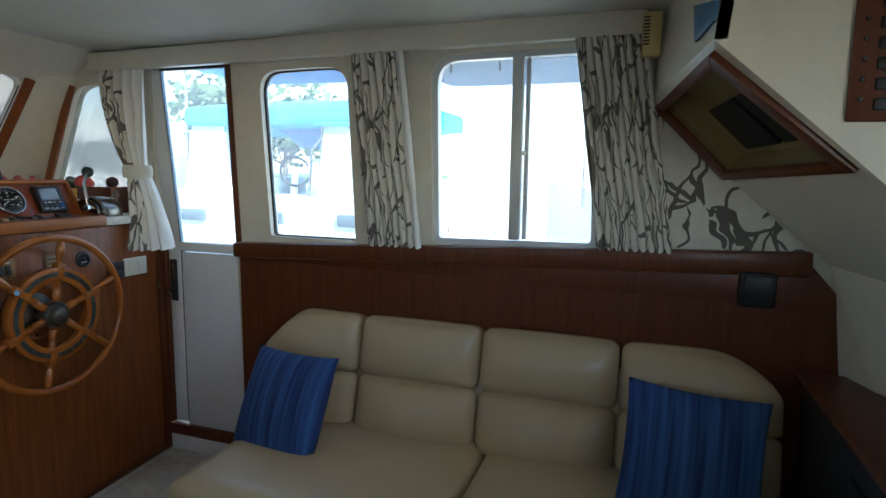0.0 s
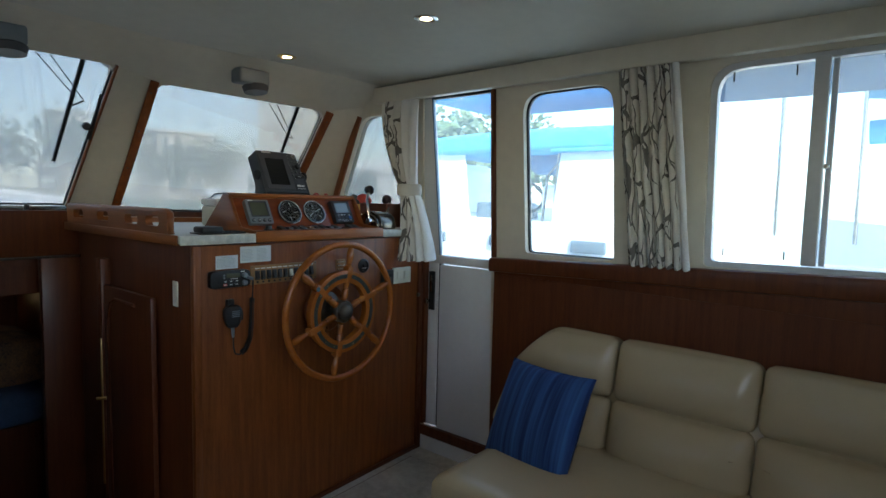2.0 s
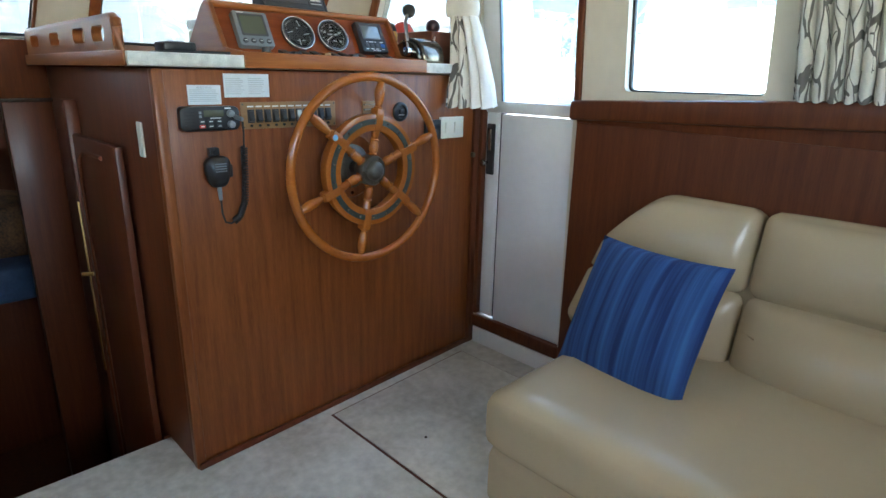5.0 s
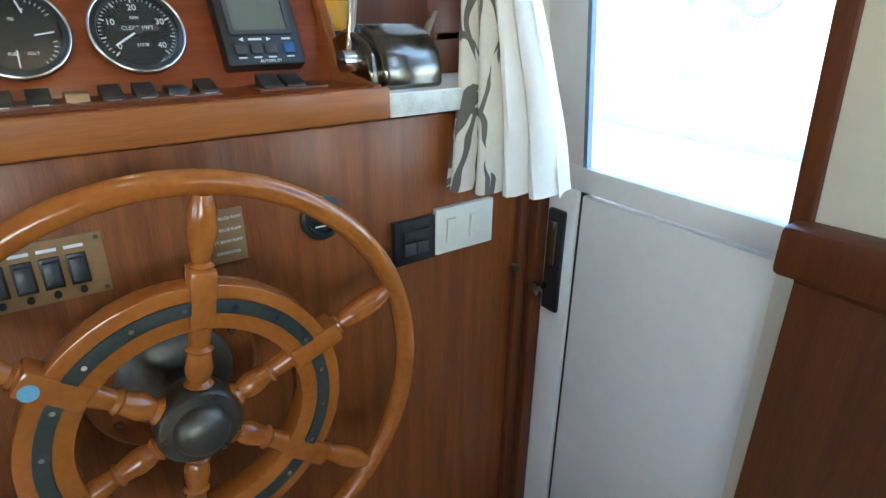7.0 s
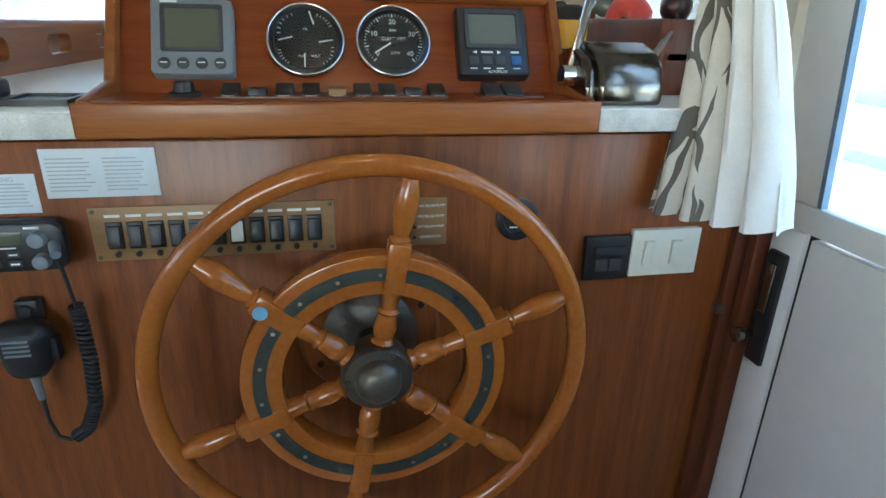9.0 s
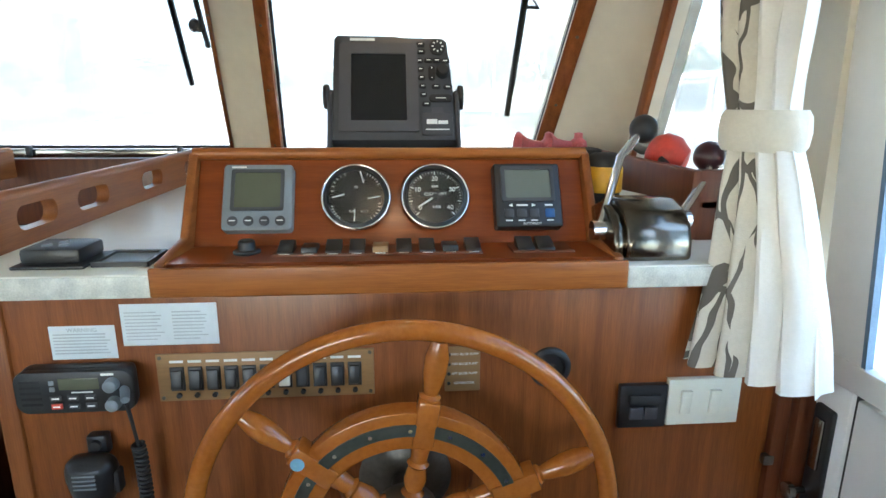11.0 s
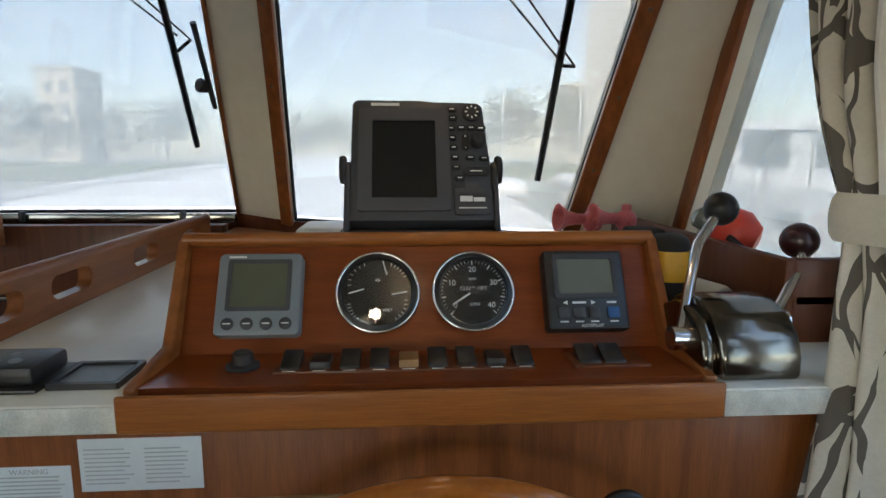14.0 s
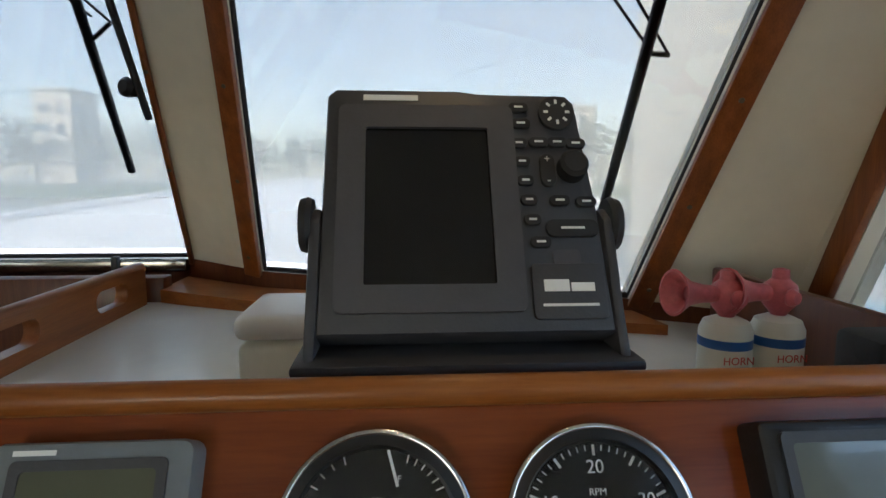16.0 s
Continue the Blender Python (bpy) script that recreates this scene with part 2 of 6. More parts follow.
BLUE_STICK = mat("blue_sticker", (0.16, 0.36, 0.48), 0.4, 0, 0.1, 30, (1, 1, 1), 0)
BLUE_PIC = mat("blue_print", (0.05, 0.13, 0.24), 0.3, 0, 0.3, 12, (1, 1, 1), 0)
BLUEFILM = mat("blue_seal", (0.02, 0.10, 0.30), 0.4, 0, 0.1, 30, (1, 1, 1), 0)
SEAL_BLUE = mat("blue_grey_film", (0.13, 0.20, 0.28), 0.5, 0, 0.1, 30, (1, 1, 1), 0)
CURTAIN = curtain_cloth("twig_print_cotton")
LINING = mat("white_lining", (0.78, 0.77, 0.74), 0.9, 0, 0.04, 20, (1, 1, 1), 0.1, 500)
CUSHION = striped_cloth("blue_striped_cloth")
GLASS = glass("glare_hazed_window_glass", haze=0.15)
SMOKED = glass("windscreen_glass", (0.52, 0.52, 0.515))
SCREENCLOTH = mesh_screen("sunscreen_mesh")
ALU = mat("white_aluminium", (0.60, 0.61, 0.62), 0.4, 0.2, 0.04, 8, (1, 1, 1), 0.02, 80)
BEDDING = mat("patterned_bedding", (0.02, 0.016, 0.02), 0.9, 0, 0, 9, (1, 1, 1), 0.1, 60, (0.24, 0.12, 0.05))
WATER = mat("harbour_water", (0.13, 0.13, 0.11), 0.2, 0, 0.2, 0.4, (1, 1, 1), 0.25, 2)
HULL = mat("white_hull", (0.80, 0.80, 0.79), 0.3, 0, 0.04, 1.5, (1, 1, 1), 0.02, 20)
CANVAS = mat("blue_canvas", (0.045, 0.32, 0.58), 0.85, 0, 0.12, 4, (1, 1, 1), 0.1, 200)
CANVAS_D = mat("navy_canvas", (0.055, 0.13, 0.26), 0.85, 0, 0.12, 4, (1, 1, 1), 0.1, 200)
VINYL = mat("clear_vinyl", (0.55, 0.64, 0.70), 0.3, 0, 0.1, 4, (1, 1, 1), 0.05, 20)
TINT = mat("tinted_port", (0.07, 0.10, 0.12), 0.15, 0, 0.1, 4, (1, 1, 1), 0)
LEAF = mat("foliage", (0.035, 0.07, 0.03), 0.8, 0, 0, 2, (1, 1, 1), 0.1, 20, (0.08, 0.13, 0.055))
BARK = mat("bark", (0.10, 0.08, 0.06), 0.9, 0, 0.2, 6, (1, 1, 1), 0.2, 30)
TOWER = mat("pale_render_wall", (0.50, 0.45, 0.36), 0.8, 0, 0.08, 0.2, (1, 1, 1), 0.02, 4)
LAMP = mat("lamp_glow", (1.0, 0.74, 0.44), 0.5, 0, 0, 5, (1, 1, 1), 0, emit=16)
SMALL_LAMP = mat("cabin_lamp_glow", (1.0, 0.66, 0.30), 0.5, 0, 0, 5, (1, 1, 1), 0, emit=0.9)
NEEDLE = mat("needle_white", (0.8, 0.8, 0.78), 0.5, 0, 0.02, 30, (1, 1, 1), 0)
DIAL = mat("dial_black", (0.012, 0.012, 0.013), 0.22, 0, 0.1, 30, (1, 1, 1), 0)

# ---- mesh helpers ----
BASE = {}


def thing(name, at, label, category, group="", kind=""):
    ob = new(name)
    ob.location = at
    ob.empty_display_size = 0.05
    BASE[ob.name] = Vector(at)
    return tagged(ob, label, category, group, kind)


def finish(bm, material, smooth):
    bmesh.ops.recalc_face_normals(bm, faces=bm.faces[:])
    for f in bm.faces:
        f.smooth = smooth
    me = bpy.data.meshes.new("mesh")
    bm.to_mesh(me)
    bm.free()
    me.materials.append(material)
    if smooth:
        me.set_sharp_from_angle(angle=radians(38))
    return me


def part(name, bm, material, parent, label="", smooth=True):
    """One mesh, given in world metres, as a part of a thing or of a part."""
    base = BASE[parent.name]
    bmesh.ops.translate(bm, verts=bm.verts[:], vec=-base)
    ob = new(name, finish(bm, material, smooth))
    ob.parent = parent
    BASE[ob.name] = base
    return tagged(ob, label) if label else ob


def solo(name, bm, material, label, category, group="", kind="", smooth=True):
    """A top-level thing or piece of the setting that is a single mesh."""
    lo = Vector([min(v.co[i] for v in bm.verts) for i in range(3)])
    hi = Vector([max(v.co[i] for v in bm.verts) for i in range(3)])
    base = Vector(((lo.x + hi.x) / 2, (lo.y + hi.y) / 2, lo.z))
    bmesh.ops.translate(bm, verts=bm.verts[:], vec=-base)
    ob = new(name, finish(bm, material, smooth))
    ob.location = base
    BASE[ob.name] = base
    return tagged(ob, label, category, group, kind)


def bevel(bm, r, seg=2):
    if r > 0:
        bmesh.ops.bevel(bm, geom=bm.edges[:], offset=r, segments=seg, profile=0.5, affect="EDGES", clamp_overlap=True)
    return bm


def box(x0, x1, y0, y1, z0, z1, r=0.003, seg=2, m=None):
    bm = bmesh.new()
    bmesh.ops.create_cube(bm, size=1)
    bmesh.ops.transform(bm, verts=bm.verts[:], matrix=Matrix.Translation(((x0 + x1) / 2, (y0 + y1) / 2, (z0 + z1) / 2)) @ Matrix.Diagonal((x1 - x0, y1 - y0, z1 - z0, 1)))
    bevel(bm, r, seg)
    if m:
        bmesh.ops.transform(bm, verts=bm.verts[:], matrix=m)
    return bm


def join(*bms):
    out = bms[0]
    for b in bms[1:]:
        me = bpy.data.meshes.new("joined")
        b.to_mesh(me)
        out.from_mesh(me)
        b.free()
        bpy.data.meshes.remove(me)
    return out


def rounded(w, h, r, n=6):
    """Outline of a rounded rectangle about the origin."""
    pts = []
    for cx, cy, a0 in ((w / 2 - r, h / 2 - r, 0), (-w / 2 + r, h / 2 - r, 90), (-w / 2 + r, -h / 2 + r, 180), (w / 2 - r, -h / 2 + r, 270)):
        for k in range(n + 1):
            a = radians(a0 + 90 * k / n)
            pts.append((cx + r * math.cos(a), cy + r * math.sin(a)))
    return pts


def prism(pts, d0, d1, m=None, r=0.0):
    """A flat outline in local x, y, made solid from d0 to d1 along local z."""
    bm = bmesh.new()
    f = bm.faces.new([bm.verts.new((x, y, d0)) for x, y in pts])
    g = bmesh.ops.extrude_face_region(bm, geom=[f])
    bmesh.ops.translate(bm, verts=[v for v in g["geom"] if isinstance(v, bmesh.types.BMVert)], vec=(0, 0, d1 - d0))
    if r:
        rim = [e for e in bm.edges if abs(e.verts[0].co.z - e.verts[1].co.z) < 1e-6 and abs(e.verts[0].co.z - d1) < 1e-6]
        bmesh.ops.bevel(bm, geom=rim, offset=r, segments=2, profile=0.5, affect="EDGES", clamp_overlap=True)
    if m:
        bmesh.ops.transform(bm, verts=bm.verts[:], matrix=m)
    return bm


def ring_plate(outer, inner, d0, d1, m=None):
    """A plate between two outlines of equally many points."""
    bm = bmesh.new()
    n = len(outer)
    rows = [[bm.verts.new((x, y, d)) for x, y in o] for o, d in ((outer, d0), (outer, d1), (inner, d1), (inner, d0))]
    for a in range(4):
        for i in range(n):
            bm.faces.new((rows[a][i], rows[a][(i + 1) % n], rows[(a + 1) % 4][(i + 1) % n], rows[(a + 1) % 4][i]))
    if m:
        bmesh.ops.transform(bm, verts=bm.verts[:], matrix=m)
    return bm


def lathe(profile, m=None, seg=28):
    """A profile of (radius, height) turned about local z."""
    bm = bmesh.new()
    rows = [[bm.verts.new((r * math.cos(2 * math.pi * k / seg), r * math.sin(2 * math.pi * k / seg), z)) for k in range(seg)] for r, z in profile]
    for a, b in zip(rows, rows[1:]):
        for k in range(seg):
            bm.faces.new((a[k], a[(k + 1) % seg], b[(k + 1) % seg], b[k]))
    bm.faces.new(rows[0][::-1]), bm.faces.new(rows[-1])
    if m:
        bmesh.ops.transform(bm, verts=bm.verts[:], matrix=m)
    return bm


def axis(p0, p1):
    d = Vector(p1) - Vector(p0)
    return Matrix.Translation(p0) @ d.to_track_quat("Z", "Y").to_matrix().to_4x4()


def rod(p0, p1, r0, r1=None, seg=12):
    return lathe([(r0, 0), (r1 if r1 is not None else r0, (Vector(p1) - Vector(p0)).length)], axis(p0, p1), seg)


def torus(m, R, r, seg=64, sub=14, squash=1.0):
    bm = bmesh.new()
    rows = []
    for k in range(seg):
        a = 2 * math.pi * k / seg
        rows.append([bm.verts.new(((R + r * math.cos(2 * math.pi * j / sub)) * math.cos(a), (R + r * math.cos(2 * math.pi * j / sub)) * math.sin(a), squash * r * math.sin(2 * math.pi * j / sub))) for j in range(sub)])
    for k in range(seg):
        for j in range(sub):
            bm.faces.new((rows[k][j], rows[(k + 1) % seg][j], rows[(k + 1) % seg][(j + 1) % sub], rows[k][(j + 1) % sub]))
    bmesh.ops.transform(bm, verts=bm.verts[:], matrix=m)
    return bm


def tube(pts, r, sub=8):
    """A round bar along a line of points."""
    bm = bmesh.new()
    pts = [Vector(p) for p in pts]
    rows = []
    for i, p in enumerate(pts):
        d = (pts[min(i + 1, len(pts) - 1)] - pts[max(i - 1, 0)]).normalized()
        q = d.to_track_quat("Z", "Y").to_matrix()
        rows.append([bm.verts.new(p + q @ Vector((r * math.cos(2 * math.pi * j / sub), r * math.sin(2 * math.pi * j / sub), 0))) for j in range(sub)])
    for a, b in zip(rows, rows[1:]):
        for j in range(sub):
            bm.faces.new((a[j], a[(j + 1) % sub], b[(j + 1) % sub], b[j]))
    bm.faces.new(rows[0][::-1]), bm.faces.new(rows[-1])
    return bm


def slab(quad, depth):
    """A quad of four points made solid along a vector."""
    bm = bmesh.new()
    f = bm.faces.new([bm.verts.new(p) for p in quad])
    g = bmesh.ops.extrude_face_region(bm, geom=[f])
    bmesh.ops.translate(bm, verts=[v for v in g["geom"] if isinstance(v, bmesh.types.BMVert)], vec=depth)
    return bm


def writing(name, text, size, m, material, parent, label=""):
    """Raised letters in the built-in font; local x along the line, local z out of the face."""
    cu = bpy.data.curves.new("text", "FONT")
    cu.body, cu.size, cu.extrude, cu.align_x, cu.align_y = text, size, 0.0002, "CENTER", "CENTER"
    tmp = bpy.data.objects.new("text", cu)
    me = bpy.data.meshes.new_from_object(tmp)
    bm = bmesh.new()
    bm.from_mesh(me)
    bpy.data.objects.remove(tmp)
    bpy.data.meshes.remove(me)
    bmesh.ops.transform(bm, verts=bm.verts[:], matrix=m)
    return part(name, bm, material, parent, label, smooth=False)


def face_m(x, y, z):
    """Local x to starboard, local y up, local z aft: for what is fixed to the helm's face."""
    return Matrix.Translation((x, y, z)) @ Matrix(((0, 0, 1, 0), (1, 0, 0, 0), (0, 1, 0, 0), (0, 0, 0, 1)))


def wall_m(x, y, z):
    """Local x aft, local y up, local z to starboard: for what lies in the starboard wall."""
    return Matrix.Translation((x, y, z)) @ Matrix(((1, 0, 0, 0), (0, 0, 1, 0), (0, 1, 0, 0), (0, 0, 0, 1)))


def place_m(origin, right, up):
    r, u = Vector(right).normalized(), Vector(up).normalized()
    n = r.cross(u).normalized()
    u = n.cross(r)
    return Matrix.Translation(origin) @ Matrix(((r.x, u.x, n.x, 0), (r.y, u.y, n.y, 0), (r.z, u.z, n.z, 0), (0, 0, 0, 1)))


# ---- the cabin shell ----
W = 1.27


def floor_rise(bm):
    """Lift points of a flat mesh onto the floor, which rises gently towards the hull side."""
    for v in bm.verts:
        v.co.z += 0.046 * max(0.0, v.co.y)
    return bm


solo("floor", floor_rise(join(box(-0.24, 3.3, -2.3, 0.0, -0.06, 0, 0), box(-0.24, 3.3, 0.0, 1.6, -0.06, 0, 0))), CARPET, "worn pale beige vinyl carpet floor", "floor", kind="structure", smooth=False)
# Sole plus an unseen riser and side board added to shut out daylight.
solo("floor_lower", join(box(-2.6, -0.24, -2.25, 0.06, -0.75, -0.7, 0), box(-0.24, -0.2, -2.25, 0.06, -0.75, -0.065, 0), box(-1.3, -0.2, -2.30, -2.25, -0.75, 0.0, 0)), TEAK_DARK, "dark sole of the forward cabin with added boards against stray daylight", "floor", kind="structure", smooth=False)


def wall_with_holes(x0, x1, z0, z1, y, t, holes):
    """A wall in x and z with round-cornered openings cut through it."""
    bm = bmesh.new()
    edges = []

    def loop(pts):
        vs = [bm.verts.new((px, y, pz)) for px, pz in pts]
        edges.extend(bm.edges.new((a, b)) for a, b in zip(vs, vs[1:] + vs[:1]))
    loop([(x0, z0), (x1, z0), (x1, z1), (x0, z1)])
    for h in holes:
        loop(h)
    bmesh.ops.triangle_fill(bm, use_beauty=True, edges=edges)
    g = bmesh.ops.extrude_face_region(bm, geom=bm.faces[:])
    bmesh.ops.translate(bm, verts=[v for v in g["geom"] if isinstance(v, bmesh.types.BMVert)], vec=(0, t, 0))
    return bm


def soft_quad(corners, radii, n=6):
    """Outline of a four-sided opening with rounded corners."""
    out = []
    c = [Vector((*p, 0)) for p in corners]
    for i in range(4):
        p, a, b, r = c[i], c[i - 1], c[(i + 1) % 4], radii[i]
        pa, pb = p + (a - p).normalized() * r, p + (b - p).normalized() * r
        for k in range(n + 1):
            t = k / n
            q = pa * (1 - t) ** 2 + p * 2 * t * (1 - t) + pb * t * t
            out.append((q.x, q.y))
    return out


WIN_FWD = soft_quad([(-0.76, 1.30), (-0.17, 1.30), (-0.22, 1.90), (-0.50, 1.90)], [0.02, 0.03, 0.08, 0.08])
DOORHOLE = [(0.02, 0.12), (0.475, 0.12), (0.445, 1.975), (-0.02, 1.975)]
WIN_2 = soft_quad([(0.65, 1.19), (1.085, 1.19), (1.045, 1.93), (0.605, 1.925)], [0.02, 0.02, 0.10, 0.10])
WIN_3 = soft_quad([(1.44, 1.20), (2.10, 1.21), (2.08, 1.955), (1.425, 1.95)], [0.02, 0.02, 0.03, 0.10])
solo("wall_starboard", wall_with_holes(-1.6, 3.3, 0, 2.2, W, 0.06, [WIN_FWD, DOORHOLE, WIN_2, WIN_3]), GELCOAT, "cream moulded cabin side wall with rounded window openings", "wall", kind="structure", smooth=False)

# ceiling with a light camber
bm = bmesh.new()
rows = []
for k in range(25):
    y = 1.28 - k * 0.15
    z = 2.052 + 0.075 * (1 - ((y + 0.45) / 1.75) ** 2)
    rows.append([bm.verts.new((x, y, z)) for x in (-0.60, 3.3)])
for a, b in zip(rows, rows[1:]):
    bm.faces.new((a[0], a[1], b[1], b[0]))
g = bmesh.ops.extrude_face_region(bm, geom=bm.faces[:])
bmesh.ops.translate(bm, verts=[v for v in g["geom"] if isinstance(v, bmesh.types.BMVert)], vec=(0, 0, 0.12))
solo("ceiling", bm, CEIL, "pale cambered vinyl ceiling", "ceiling", kind="structure")

# raked windscreen of three panes; centre line at y = -0.45
CY = -0.45
LW = [Vector(p) for p in ((-1.39, -0.894, 1.349), (-1.39, -0.006, 1.349), (-0.88, 0.067, 2.02), (-0.88, -0.967, 2.02))]
CW = [Vector(p) for p in ((-1.26, 0.21, 1.333), (-0.99, 1.023, 1.312), (-0.60, 1.082, 1.916), (-0.85, 0.256, 1.965))]
PW = [Vector((p.x, 2 * CY - p.y, p.z)) for p in (CW[1], CW[0], CW[3], CW[2])]


def quad_point(q, u, v):
    return (q[0] * (1 - u) + q[1] * u) * (1 - v) + (q[3] * (1 - u) + q[2] * u) * v


def strip(rows, depth):
    """A skin through rows of points, made solid along a vector."""
    bm = bmesh.new()
    vs = [[bm.verts.new(p) for p in r] for r in rows]
    for a, b in zip(vs, vs[1:]):
        for i in range(len(a) - 1):
            bm.faces.new((a[i], a[i + 1], b[i + 1], b[i]))
    g = bmesh.ops.extrude_face_region(bm, geom=bm.faces[:])
    bmesh.ops.translate(bm, verts=[v for v in g["geom"] if isinstance(v, bmesh.types.BMVert)], vec=depth)
    return bm


def corner_fill(q, i, r):
    """The rounded corner piece of an opening."""
    p, a, b = q[i], q[i - 1], q[(i + 1) % 4]
    pa, pb = p + (a - p).normalized() * r, p + (b - p).normalized() * r
    arc = [pa * (1 - t) ** 2 + p * 2 * t * (1 - t) + pb * t * t for t in [k / 6 for k in range(7)]]
    return slab([p] + arc, (-0.05, 0, 0.0))


OUT = Vector((-0.05, 0, 0))
corner_b, corner_t = Vector((-0.85, W + 0.03, 1.30)), Vector((-0.47, W + 0.03, 1.96))
pieces = [
    strip([[LW[1], CW[0]], [LW[2], CW[3]]], OUT),
    strip([[PW[1], LW[0]], [PW[2], LW[3]]], OUT),
    strip([[CW[1], corner_b], [CW[2], corner_t]], OUT),
    strip([[Vector((-0.85, -2.2, 1.3)), PW[0]], [Vector((-0.47, -2.2, 1.96)), PW[3]]], OUT),
    strip([[PW[3], PW[2], LW[3], LW[2], CW[3], CW[2], corner_t], [Vector(p) for p in ((-0.46, -1.98, 2.03), (-0.70, -1.16, 2.06), (-0.72, -0.97, 2.09), (-0.72, 0.067, 2.09), (-0.70, 0.256, 2.06), (-0.46, 1.08, 2.02), (-0.38, 1.30, 2.02))],
           [Vector(p) for p in ((-0.40, -1.98, 2.05), (-0.60, -1.16, 2.09), (-0.60, -0.97, 2.13), (-0.60, 0.067, 2.13), (-0.58, 0.256, 2.115), (-0.36, 1.08, 2.075), (-0.30, 1.30, 2.06))]], OUT + Vector((0, 0, 0.03))),
    corner_fill(LW, 2, 0.05), corner_fill(LW, 3, 0.05), corner_fill(CW, 2, 0.06), corner_fill(CW, 3, 0.05),
]
solo("wall_front", join(*pieces), GELCOAT, "cream moulded windscreen pillars and header", "wall", kind="structure")
low = strip([[PW[0], PW[1], LW[0], LW[1], CW[0], CW[1], corner_b], [Vector((p.x, p.y, 0.9)) for p in (PW[0], PW[1], LW[0], LW[1], CW[0], CW[1], corner_b)]], OUT)
solo("wall_front_low", low, TEAK_DARK, "dark panelling under the windscreen", "wall", kind="structure", smooth=False)

# windscreen panes with teak trims and the sunscreen cloth outside
def front_window(name, q, label, trims):
    t = thing(name, tuple((q[0] + q[1]) / 2), label, "window", kind="structure")
    n = (q[1] - q[0]).cross(q[3] - q[0]).normalized()
    if n.x > 0:
        n = -n
    part("pane", slab([p + n * 0.02 for p in q], n * 0.005), SMOKED, t, smooth=False).visible_shadow = False
    part("sunscreen", slab([quad_point(q, u, v) + n * 0.11 for u, v in ((-0.1, -0.08), (1.1, -0.08), (1.1, 1.08), (-0.1, 1.08))], n * 0.001), SCREENCLOTH, t, "translucent white mesh sunscreen", smooth=False).visible_shadow = False
    for a, b, w in trims:
        d = (q[b] - q[a]).normalized()
        side = n.cross(d).normalized()
        p0, p1 = q[a] - d * 0.01, q[b] + d * 0.005
        mid = (q[0] + q[1] + q[2] + q[3]) / 4
        if (mid - p0).dot(side) > 0:
            side = -side
        part("trim", bevel(slab([p0, p1, p1 + side * w, p0 + side * w], -n * 0.016), 0.003), TEAK_V, t, "varnished teak window trim")
        for f in (0.08, 0.36, 0.64, 0.92):
            s0 = p0.lerp(p1, f) + side * w * 0.55 - n * 0.0155
            part("screw", lathe([(0.005, 0), (0.0045, 0.0015)], axis(s0, s0 - n), 8), BRONZE, t)
    for a, b in ((0, 1), (1, 2), (2, 3), (3, 0)):
        part("seal", tube([q[a] + n * 0.012, q[b] + n * 0.012], 0.006), SOFT_BLACK, t, "black rubber seal")
    return t


front_window("window_1", CW, "raked windscreen pane with teak side trims", ((0, 3, 0.04), (1, 2, 0.045)))
wc = front_window("window_2", LW, "centre windscreen pane covered outside by mesh", ((1, 2, 0.012),))
front_window("window_3", PW, "port windscreen pane covered outside by mesh", ())
part("sill_bar", bevel(slab([LW[0] + Vector((0.03, 0, -0.03)), LW[1] + Vector((0.03, 0, -0.03)), LW[1] + Vector((0.03, 0, 0.0)), LW[0] + Vector((0.03, 0, 0.0))], (-0.03, 0, 0)), 0.004), STEEL, wc, "grey metal lower window channel")
for y in (-0.70, -0.18):
    part("clip", box(-1.37, -1.345, y - 0.008, y + 0.008, 1.325, 1.36, 0.004), BLACK, wc, "black window clip")
# latch stay at the pillar
part("stay_arm", tube([(-0.95, 0.030, 1.885), (-1.04, 0.027, 1.77), (-1.105, 0.026, 1.683)], 0.008), BLACK, wc, "black slotted window stay")
part("stay_knob", lathe([(0.004, 0), (0.018, 0.002), (0.02, 0.012), (0.012, 0.02)], axis((-1.075, 0.006, 1.74), (-1.02, -0.016, 1.745))), BLACK, wc, "black window stay knob")
part("stay_clip", lathe([(0.014, 0), (0.014, 0.02)], axis((-1.075, 0.0, 1.735), (-1.055, 0.04, 1.735))), BLACK, wc)
for a, b, e, c in (((-0.968, 0.947, 1.482), (-0.62, 0.951, 2.03), (-0.79, 0.99, 1.765), (-0.66, 0.74, 2.02)), ((-1.265, -0.085, 1.575), (-0.90, -0.05, 2.06), (-1.05, -0.012, 1.86), (-0.915, -0.21, 2.06))):
    a, b, e, c = (Vector(p) for p in (a, b, e, c))
    w = thing("windscreen_wiper", tuple(a), "black wiper blade parked on the windscreen outside", "wiper", group="windscreen wipers")
    part("blade", rod(a, b, 0.009, 0.0105), BLACK, w)
    part("arm", rod(e, c, 0.0028), STEEL, w, "thin steel wiper arm")
    part("arm_brace", rod(e + Vector((0.0, -0.035, 0.01)), c + Vector((0.0, -0.06, 0.0)), 0.0028), STEEL, w, "thin steel wiper arm")
    part("arm_link", rod(a.lerp(b, 0.52), e, 0.005), STEEL, w)

